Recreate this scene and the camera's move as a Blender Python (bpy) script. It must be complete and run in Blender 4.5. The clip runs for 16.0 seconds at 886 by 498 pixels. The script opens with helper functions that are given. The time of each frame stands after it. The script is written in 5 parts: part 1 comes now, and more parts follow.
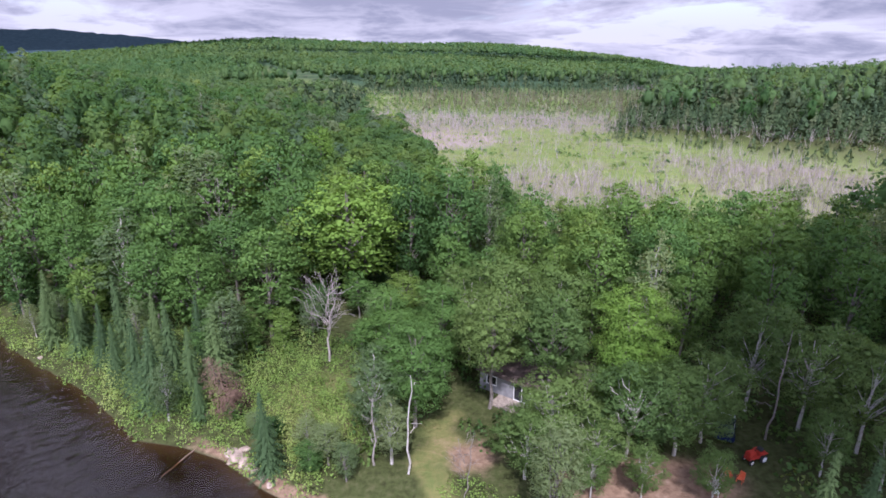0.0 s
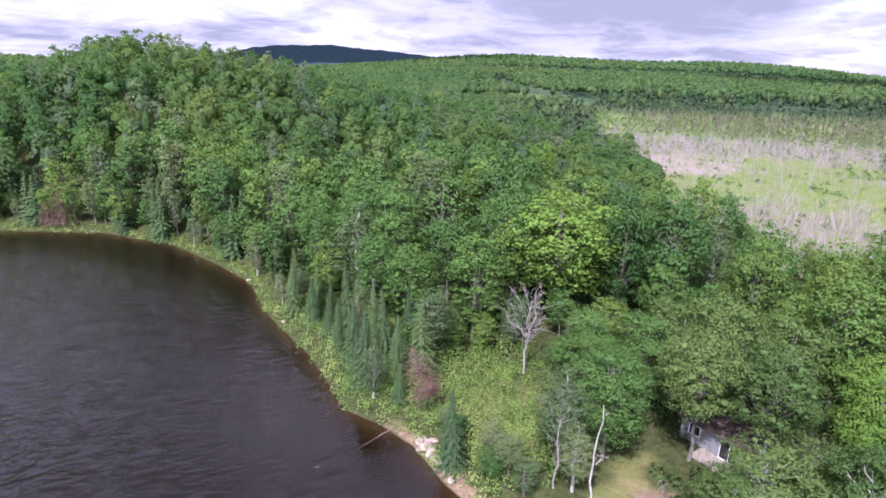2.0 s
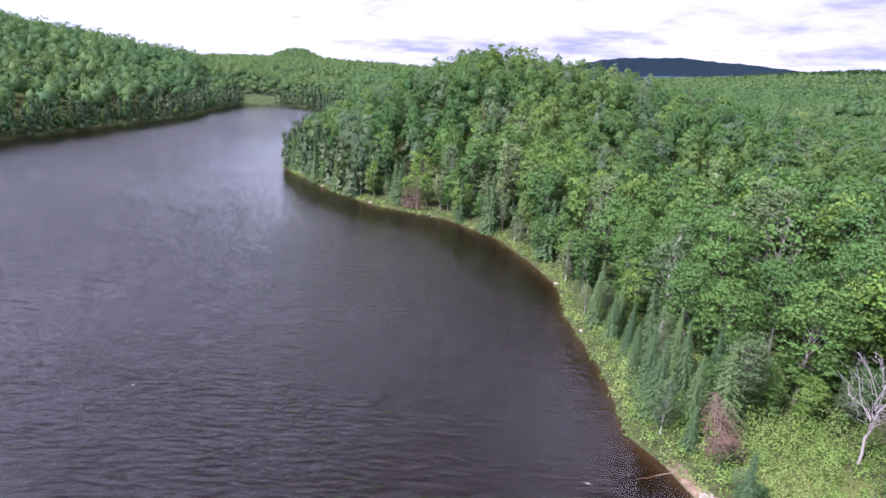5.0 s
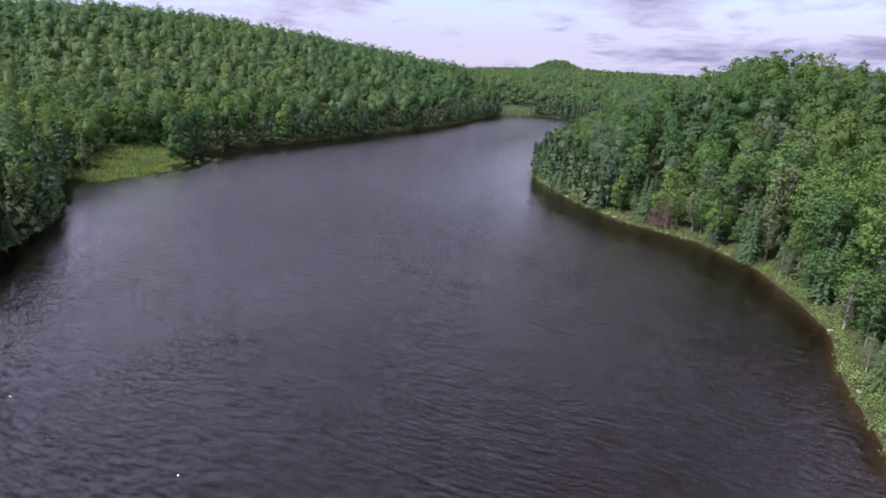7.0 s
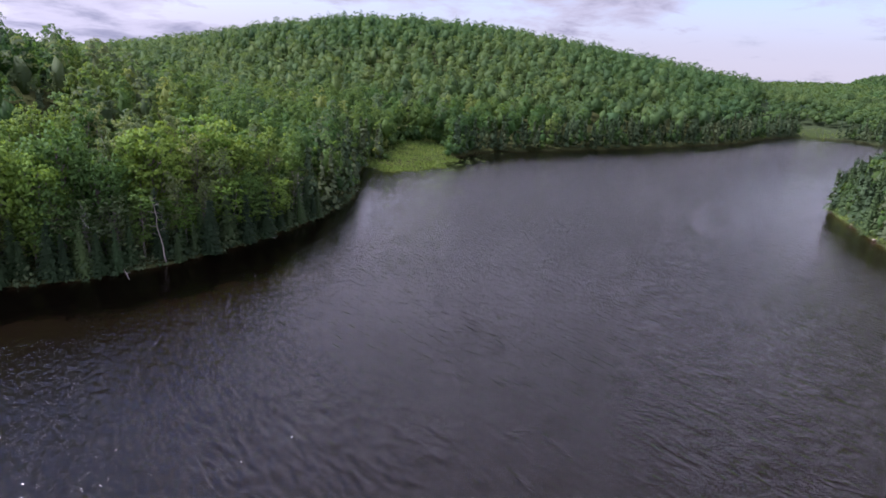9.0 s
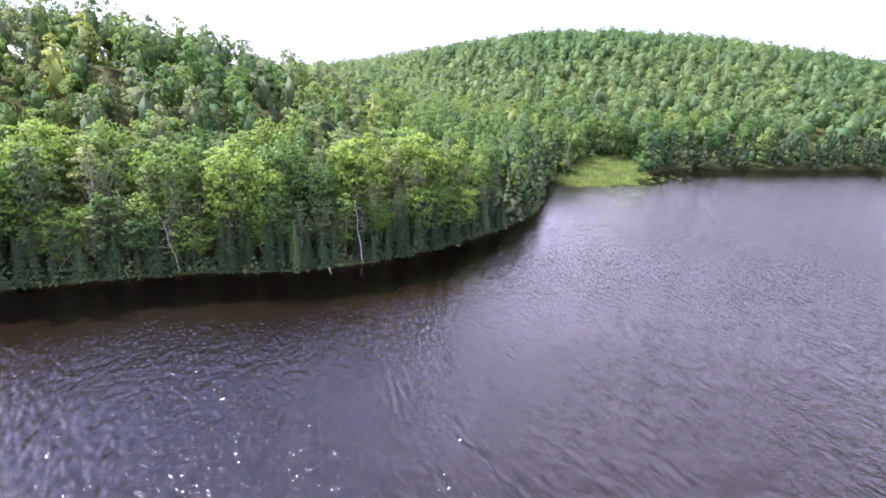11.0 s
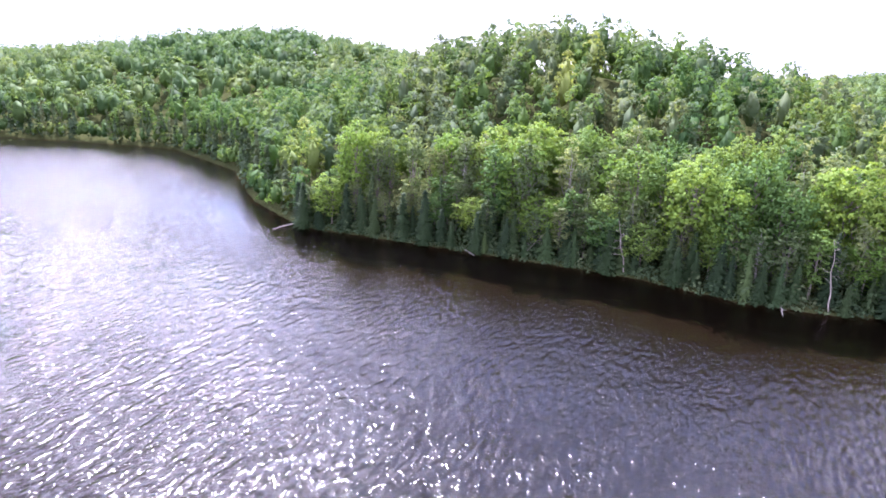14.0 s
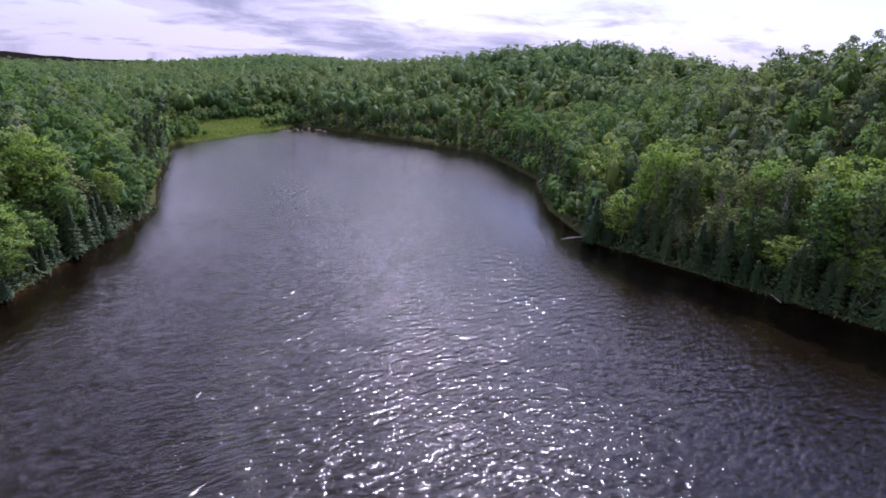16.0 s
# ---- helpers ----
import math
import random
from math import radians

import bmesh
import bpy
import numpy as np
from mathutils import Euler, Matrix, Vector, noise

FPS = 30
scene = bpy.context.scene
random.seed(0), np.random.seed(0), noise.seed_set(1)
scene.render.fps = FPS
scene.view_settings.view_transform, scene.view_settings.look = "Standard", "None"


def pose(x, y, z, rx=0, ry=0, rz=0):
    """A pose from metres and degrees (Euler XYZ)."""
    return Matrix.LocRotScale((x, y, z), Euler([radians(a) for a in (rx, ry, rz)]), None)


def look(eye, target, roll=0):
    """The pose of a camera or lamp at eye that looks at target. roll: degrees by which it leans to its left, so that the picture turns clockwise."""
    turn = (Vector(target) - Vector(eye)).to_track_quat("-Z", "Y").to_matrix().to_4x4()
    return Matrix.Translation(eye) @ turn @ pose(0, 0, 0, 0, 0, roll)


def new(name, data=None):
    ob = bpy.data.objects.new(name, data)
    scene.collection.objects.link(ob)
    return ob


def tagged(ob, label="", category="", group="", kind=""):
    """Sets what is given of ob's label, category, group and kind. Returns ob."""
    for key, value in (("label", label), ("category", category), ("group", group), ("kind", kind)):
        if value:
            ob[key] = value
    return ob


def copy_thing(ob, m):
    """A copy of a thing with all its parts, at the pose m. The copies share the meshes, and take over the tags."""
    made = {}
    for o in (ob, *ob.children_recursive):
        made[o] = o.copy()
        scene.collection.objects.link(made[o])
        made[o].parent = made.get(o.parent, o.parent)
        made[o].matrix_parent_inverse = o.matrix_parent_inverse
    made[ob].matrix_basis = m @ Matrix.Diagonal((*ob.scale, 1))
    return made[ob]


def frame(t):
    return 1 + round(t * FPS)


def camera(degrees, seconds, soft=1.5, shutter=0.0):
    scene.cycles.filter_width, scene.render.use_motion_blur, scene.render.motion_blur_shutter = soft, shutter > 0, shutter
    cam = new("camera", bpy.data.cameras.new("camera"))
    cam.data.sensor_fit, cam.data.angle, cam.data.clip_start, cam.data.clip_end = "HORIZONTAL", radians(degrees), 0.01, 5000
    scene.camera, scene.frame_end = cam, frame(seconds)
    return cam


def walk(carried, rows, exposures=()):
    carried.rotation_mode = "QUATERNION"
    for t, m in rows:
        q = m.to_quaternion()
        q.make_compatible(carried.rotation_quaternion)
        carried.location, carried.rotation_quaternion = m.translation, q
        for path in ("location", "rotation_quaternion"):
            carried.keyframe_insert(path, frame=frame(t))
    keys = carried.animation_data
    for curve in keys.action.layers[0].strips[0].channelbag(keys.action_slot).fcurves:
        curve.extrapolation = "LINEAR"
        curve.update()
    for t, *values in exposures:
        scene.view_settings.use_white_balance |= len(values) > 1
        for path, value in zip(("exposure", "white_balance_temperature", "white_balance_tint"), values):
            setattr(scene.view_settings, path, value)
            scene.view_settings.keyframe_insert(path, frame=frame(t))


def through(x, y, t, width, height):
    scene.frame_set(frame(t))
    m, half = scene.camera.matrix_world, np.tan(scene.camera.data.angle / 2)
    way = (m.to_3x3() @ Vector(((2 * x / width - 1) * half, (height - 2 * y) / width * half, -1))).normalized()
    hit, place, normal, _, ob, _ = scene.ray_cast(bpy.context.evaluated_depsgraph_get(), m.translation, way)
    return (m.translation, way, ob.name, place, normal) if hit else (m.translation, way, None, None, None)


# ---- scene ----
cam = camera(74.27, 16.0, soft=1.7)
PATH = [
    (0.0, pose(0, 0, 38, 71.62, -0.63, 0.00)),
    (0.5, pose(0, 0, 38, 71.94, -0.87, 5.72)),
    (1.0, pose(0, 0, 38, 72.21, -1.18, 11.05)),
    (1.5, pose(0, 0, 38, 72.42, -1.46, 16.57)),
    (2.0, pose(0, 0, 38, 72.67, -1.70, 21.63)),
    (2.5, pose(0, 0, 38, 72.82, -1.98, 27.50)),
    (3.0, pose(0, 0, 38, 72.84, -2.26, 32.92)),
    (3.5, pose(0, 0, 38, 72.90, -2.49, 37.27)),
    (4.0, pose(0, 0, 38, 72.97, -2.70, 42.13)),
    (4.2, pose(0, 0, 38, 72.93, -2.95, 44.67)),
    (6.3, pose(0, 0, 38, 72.61, -1.35, 67.30)),
    (6.5, pose(0, 0, 38, 72.69, -1.56, 70.31)),
    (7.0, pose(0, 0, 38, 72.69, -1.76, 77.00)),
    (7.5, pose(0, 0, 38, 72.69, -1.91, 82.68)),
    (8.0, pose(0, 0, 38, 72.74, -2.11, 88.21)),
    (8.5, pose(0, 0, 38, 72.60, -2.51, 95.28)),
    (9.0, pose(0, 0, 38, 72.55, -2.78, 102.50)),
    (9.2, pose(0, 0, 38, 72.50, -2.81, 105.24)),
    (11.3, pose(0, 0, 38, 72.93, -1.21, 123.01)),
    (11.5, pose(0, 0, 38, 72.73, -0.97, 124.76)),
    (12.0, pose(0, 0, 38, 72.92, -1.00, 128.73)),
    (12.5, pose(0, 0, 38, 73.02, -1.22, 136.96)),
    (13.0, pose(0, 0, 38, 72.97, -1.58, 145.25)),
    (13.5, pose(0, 0, 38, 72.90, -1.97, 155.07)),
    (14.0, pose(0, 0, 38, 72.82, -2.13, 164.31)),
    (14.5, pose(0, 0, 38, 72.78, -2.52, 173.36)),
    (15.0, pose(0, 0, 38, 72.75, -2.88, 181.05)),
    (15.5, pose(0, 0, 38, 72.75, -2.93, 188.34)),
    (16.0, pose(0, 0, 38, 72.84, -3.06, 193.24)),
]
EXPOSE = [(0.0, 0.54, 5640, 29), (2.0, 0.88, 5610, 33), (4.0, 1.48, 5500, 35), (6.5, 0.38, 5600, 35), (7.5, 0.39, 5650, 35), (9.0, 0.34, 5760, 31), (11.5, 2.22, 5650, 42), (12.5, 2.69, 5620, 42), (13.5, 2.43, 5650, 40), (14.0, 1.91, 5700, 37), (14.5, 1.51, 5690, 36), (15.0, 1.16, 5650, 37), (15.5, 0.66, 5630, 39), (16.0, 0.24, 5600, 39)]
walk(cam, PATH, EXPOSE)

# ---- light: high summer sun in the south behind broken cloud ----
SUN_AZ, SUN_EL = 180.0, 52.0           # azimuth counted from +y towards -x
sun_dir = Vector((-math.sin(radians(SUN_AZ)) * math.cos(radians(SUN_EL)), math.cos(radians(SUN_AZ)) * math.cos(radians(SUN_EL)), math.sin(radians(SUN_EL))))
lamp = bpy.data.lights.new("sun", "SUN")
lamp.energy, lamp.angle, lamp.color = 5.0, radians(0.6), (1.0, 0.955, 0.88)
sun = new("sun", lamp)
sun.matrix_world = look(sun_dir * 100, (0, 0, 0))


class Nodes:
    """Short hand for building a node tree."""

    def __init__(self, tree):
        self.tree = tree
        tree.nodes.clear()

    def add(self, kind, operation=None, use_clamp=False, interpolation_type=None, blend_type=None, attribute_name=None):
        n = self.tree.nodes.new(kind)
        if operation:
            n.operation, n.use_clamp = operation, use_clamp
        if interpolation_type:
            n.interpolation_type = interpolation_type
        if blend_type:
            n.data_type, n.blend_type = "RGBA", blend_type
        if attribute_name:
            n.attribute_name = attribute_name
        return n

    def link(self, a, b):
        self.tree.links.new(a, b)

    def put(self, sock, value):
        if isinstance(value, bpy.types.NodeSocket):
            self.link(value, sock)
        else:
            sock.default_value = value

    def math(self, op, a, b=0.0, clamp=False):
        n = self.add("ShaderNodeMath", operation=op, use_clamp=clamp)
        self.put(n.inputs[0], a), self.put(n.inputs[1], b)
        return n.outputs[0]

    def noise(self, vec, scale, detail=4.0, rough=0.55, distortion=0.0):
        n = self.add("ShaderNodeTexNoise")
        if vec is not None:
            self.link(vec, n.inputs["Vector"])
        n.inputs["Scale"].default_value, n.inputs["Detail"].default_value = scale, detail
        n.inputs["Roughness"].default_value, n.inputs["Distortion"].default_value = rough, distortion
        return n.outputs["Fac"]

    def ramp(self, fac, stops):
        n = self.add("ShaderNodeValToRGB")
        els = n.color_ramp.elements
        while len(els) < len(stops):
            els.new(0.5)
        for e, (p, c) in zip(els, stops):
            e.position, e.color = p, (*c, 1) if len(c) == 3 else c
        self.put(n.inputs[0], fac)
        return n.outputs[0]

    def step(self, fac, lo, hi):
        n = self.add("ShaderNodeMapRange", interpolation_type="SMOOTHSTEP")
        self.put(n.inputs[0], fac)
        n.inputs[1].default_value, n.inputs[2].default_value = lo, hi
        return n.outputs[0]

    def mix(self, fac, a, b, blend="MIX"):
        n = self.add("ShaderNodeMix", blend_type=blend)
        self.put(n.inputs[0], fac)
        self.put(n.inputs[6], a if isinstance(a, bpy.types.NodeSocket) else (*a, 1))
        self.put(n.inputs[7], b if isinstance(b, bpy.types.NodeSocket) else (*b, 1))
        return n.outputs[2]


def make_world():
    w = bpy.data.worlds.new("sky")
    scene.world = w
    w.use_nodes = True
    n = Nodes(w.node_tree)
    sky = n.add("ShaderNodeTexSky")
    sky.sky_type, sky.sun_disc = "NISHITA", False
    sky.sun_elevation, sky.sun_rotation = radians(SUN_EL), radians(360 - SUN_AZ)
    sky.air_density, sky.dust_density, sky.ozone_density = 1.0, 0.4, 1.6
    co = n.add("ShaderNodeTexCoord").outputs["Generated"]
    sep = n.add("ShaderNodeSeparateXYZ")
    n.link(co, sep.inputs[0])
    up = n.math("MAXIMUM", sep.outputs[2], 0.0)
    div = n.math("ADD", up, 0.16)
    comb = n.add("ShaderNodeCombineXYZ")
    n.link(n.math("DIVIDE", sep.outputs[0], div), comb.inputs[0])
    n.link(n.math("DIVIDE", sep.outputs[1], div), comb.inputs[1])
    drift = n.add("ShaderNodeVectorMath")
    n.link(comb.outputs[0], drift.inputs[0])
    drift.inputs[1].default_value = (-5.1, 6.7, -6.4)
    flat = drift.outputs[0]                      # a cloud deck overhead, seen in perspective
    big = n.noise(flat, 0.42, 7.0, 0.56, 0.6)
    small = n.noise(flat, 1.7, 8.0, 0.62, 0.4)
    cover = n.step(n.math("ADD", n.math("MULTIPLY", big, 0.7), n.math("MULTIPLY", small, 0.3)), 0.355, 0.515)
    thick = n.step(n.math("ADD", n.math("MULTIPLY", big, 0.45), n.math("MULTIPLY", small, 0.55)), 0.47, 0.64)
    side = n.math("DIVIDE", n.math("SUBTRACT", n.math("DIVIDE", n.math("MULTIPLY", sep.outputs[0], -1.0), n.math("MAXIMUM", sep.outputs[1], 0.05)), 0.07), 0.30)
    rise = n.math("DIVIDE", n.math("SUBTRACT", sep.outputs[2], 0.135), 0.085)
    far = n.math("ADD", n.math("MULTIPLY", side, side), n.math("MULTIPLY", rise, rise))
    bank = n.math("SUBTRACT", 1.0, n.step(n.math("ADD", far, n.math("MULTIPLY", n.math("SUBTRACT", small, 0.5), 2.6)), 0.45, 1.35))    # one heavier cloud bank in the north
    bank = n.math("MULTIPLY", bank, n.step(sep.outputs[1], 0.0, 0.3))
    thick = n.math("MAXIMUM", thick, n.math("MULTIPLY", bank, 0.92))
    cover = n.math("MAXIMUM", cover, bank)
    hole = n.add("ShaderNodeVectorMath")                    # a wide break in the deck beside the sun
    hole.operation = "DOT_PRODUCT"
    n.link(co, hole.inputs[0])
    hole.inputs[1].default_value = (-0.46, -0.66, 0.60)
    gap = n.step(n.math("ADD", hole.outputs["Value"], n.math("MULTIPLY", n.math("SUBTRACT", small, 0.5), 0.16)), 0.915, 0.985)
    cover = n.math("MULTIPLY", cover, n.math("SUBTRACT", 1.0, n.math("MULTIPLY", gap, 0.88)))
    cloud = n.mix(thick, (7.9, 7.85, 7.95), (4.1, 4.3, 4.9))
    lit = n.math("ADD", n.math("MULTIPLY", n.step(up, 0.12, 0.30), 1.35), 1.0)      # unseen upper sky: mid band brightened for the water, overhead dimmed to deepen shade
    lit = n.math("SUBTRACT", lit, n.math("MULTIPLY", n.step(up, 0.58, 0.84), 1.35))
    toward = n.add("ShaderNodeVectorMath")                  # clouds shine brighter on the sun's side
    toward.operation = "DOT_PRODUCT"
    n.link(co, toward.inputs[0])
    toward.inputs[1].default_value = sun_dir
    lit = n.math("MULTIPLY", lit, n.math("ADD", n.math("MULTIPLY", n.step(toward.outputs["Value"], 0.15, 0.95), 0.6), 1.0))
    tone = n.add("ShaderNodeCombineXYZ")
    for k, c in enumerate((1.0, 1.0, 1.05)):
        n.link(n.math("MULTIPLY", lit, c), tone.inputs[k])
    cloud = n.mix(1.0, cloud, tone.outputs[0], "MULTIPLY")
    cover = n.math("MAXIMUM", cover, n.math("MULTIPLY", n.math("SUBTRACT", 1.0, n.step(up, 0.03, 0.16)), 0.85))       # towards the horizon the clouds close up
    col = n.mix(cover, n.mix(1.0, sky.outputs[0], (2.3, 2.3, 2.4), "MULTIPLY"), cloud)
    bg = n.add("ShaderNodeBackground")
    n.link(col, bg.inputs[0])
    bg.inputs[1].default_value = 0.064
    out = n.add("ShaderNodeOutputWorld")
    n.link(bg.outputs[0], out.inputs[0])


make_world()


# ---- materials ----
def material(name):
    m = bpy.data.materials.new(name)
    m.use_nodes = True
    return m, Nodes(m.node_tree)


def finish(n, shader):
    n.link(shader, n.add("ShaderNodeOutputMaterial").inputs[0])


def bump(n, height, strength, distance):
    b = n.add("ShaderNodeBump")
    b.inputs["Strength"].default_value, b.inputs["Distance"].default_value = strength, distance
    n.link(height, b.inputs["Height"])
    return b.outputs[0]


def principled(n, color, rough=0.6, metal=0.0, normal=None, spec=0.5):
    p = n.add("ShaderNodeBsdfPrincipled")
    n.put(p.inputs["Base Color"], color if isinstance(color, bpy.types.NodeSocket) else (*color, 1))
    n.put(p.inputs["Roughness"], rough)
    p.inputs["Metallic"].default_value = metal
    p.inputs["Specular IOR Level"].default_value = spec
    if normal is not None:
        n.link(normal, p.inputs["Normal"])
    return p.outputs[0]


def leaf_material(name, dark, mid, light, through=0.3, by_object=True, patch=0.0, yellow=None):
    """Foliage: each tree has its own green, each spray its own shade; light shines through."""
    m, n = material(name)
    geo = n.add("ShaderNodeNewGeometry")
    island = geo.outputs["Random Per Island"]
    if by_object:
        own = n.add("ShaderNodeObjectInfo").outputs["Random"]
    else:
        own = n.add("ShaderNodeAttribute", attribute_name="tint").outputs["Fac"]
    base = n.ramp(own, [(0.0, dark), (0.5, mid), (1.0, light)])
    if yellow:
        base = n.mix(n.step(own, 0.86, 0.93), base, yellow)
    shade = n.math("ADD", n.math("MULTIPLY", island, 0.22), 0.89)
    grey = n.add("ShaderNodeCombineXYZ")
    for k in range(3):
        n.link(shade, grey.inputs[k])
    col = n.mix(1.0, base, grey.outputs[0], "MULTIPLY")
    if patch:
        stand = n.noise(geo.outputs["Position"], patch, 3.0)
        col = n.mix(n.step(stand, 0.42, 0.62), col, n.mix(1.0, col, (0.78, 0.92, 0.95), "MULTIPLY"))
    a = principled(n, col, 0.7, spec=0.14)
    t = n.add("ShaderNodeBsdfTranslucent")
    n.link(n.mix(1.0, col, (1.52, 1.38, 0.72), "MULTIPLY"), t.inputs[0])
    s = n.add("ShaderNodeMixShader")
    s.inputs[0].default_value = through
    n.link(a, s.inputs[1]), n.link(t.outputs[0], s.inputs[2])
    finish(n, s.outputs[0])
    return m


MAPLE = leaf_material("maple_leaves", (0.062, 0.132, 0.038), (0.094, 0.180, 0.043), (0.144, 0.226, 0.048), 0.35)
BRIGHT = leaf_material("bright_maple_leaves", (0.110, 0.215, 0.038), (0.138, 0.244, 0.042), (0.170, 0.262, 0.050), 0.36)
ASPEN = leaf_material("aspen_leaves", (0.104, 0.162, 0.074), (0.144, 0.206, 0.090), (0.196, 0.248, 0.110), 0.46)
BIRCH = leaf_material("birch_leaves", (0.070, 0.126, 0.036), (0.096, 0.160, 0.043), (0.130, 0.192, 0.052), 0.34)
SPRUCE = leaf_material("spruce_needles", (0.040, 0.076, 0.030), (0.058, 0.102, 0.037), (0.084, 0.130, 0.043), 0.16)
CEDAR = leaf_material("cedar_sprays", (0.024, 0.045, 0.021), (0.035, 0.063, 0.025), (0.052, 0.084, 0.031), 0.12)
SHRUB = leaf_material("shrub_leaves", (0.108, 0.190, 0.042), (0.178, 0.275, 0.062), (0.265, 0.325, 0.100), 0.36, by_object=False)
SEDGE = leaf_material("sedge_blades", (0.150, 0.200, 0.060), (0.210, 0.265, 0.085), (0.290, 0.310, 0.140), 0.25, by_object=False)
REEDS = leaf_material("reed_blades", (0.110, 0.180, 0.040), (0.150, 0.230, 0.055), (0.205, 0.270, 0.085), 0.30, by_object=False)
DEADLEAF = leaf_material("brown_twigs", (0.078, 0.050, 0.035), (0.108, 0.070, 0.048), (0.145, 0.100, 0.070), 0.10)
WOODS = leaf_material("woods_leaves", (0.052, 0.107, 0.038), (0.083, 0.154, 0.043), (0.132, 0.196, 0.049), 0.50, by_object=False, patch=0.012, yellow=(0.195, 0.250, 0.075))
# a little bluer than WOODS: distant haze is put into this leaf colour
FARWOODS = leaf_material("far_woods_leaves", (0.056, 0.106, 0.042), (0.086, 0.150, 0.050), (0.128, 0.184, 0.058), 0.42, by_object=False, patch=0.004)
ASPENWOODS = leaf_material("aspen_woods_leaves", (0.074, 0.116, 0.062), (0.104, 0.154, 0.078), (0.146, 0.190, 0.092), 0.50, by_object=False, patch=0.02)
CONIFERS = leaf_material("far_conifers_needles", (0.036, 0.064, 0.030), (0.052, 0.086, 0.036), (0.088, 0.110, 0.050), 0.15, by_object=False)


def bark_material(name, a, b, stripes=False):
    m, n = material(name)
    pos = n.add("ShaderNodeTexCoord").outputs["Object"]
    mp = n.add("ShaderNodeMapping")
    mp.inputs["Scale"].default_value = (1.0, 1.0, 6.0) if stripes else (6.0, 6.0, 1.0)
    n.link(pos, mp.inputs[0])
    f = n.noise(mp.outputs[0], 2.2, 5.0, 0.65)
    col = n.ramp(f, [(0.35, a), (0.55, b)] if not stripes else [(0.36, a), (0.44, b)])
    finish(n, principled(n, col, 0.85, normal=bump(n, f, 0.5, 0.05)))
    return m


BARK = bark_material("grey_bark", (0.075, 0.060, 0.048), (0.20, 0.175, 0.15))
BIRCHBARK = bark_material("birch_bark", (0.09, 0.078, 0.065), (0.40, 0.37, 0.33), True)
DEADWOOD = bark_material("weathered_dead_wood", (0.16, 0.135, 0.115), (0.32, 0.285, 0.255))
SNAGWOOD = bark_material("grey_snags", (0.15, 0.128, 0.112), (0.31, 0.275, 0.25))


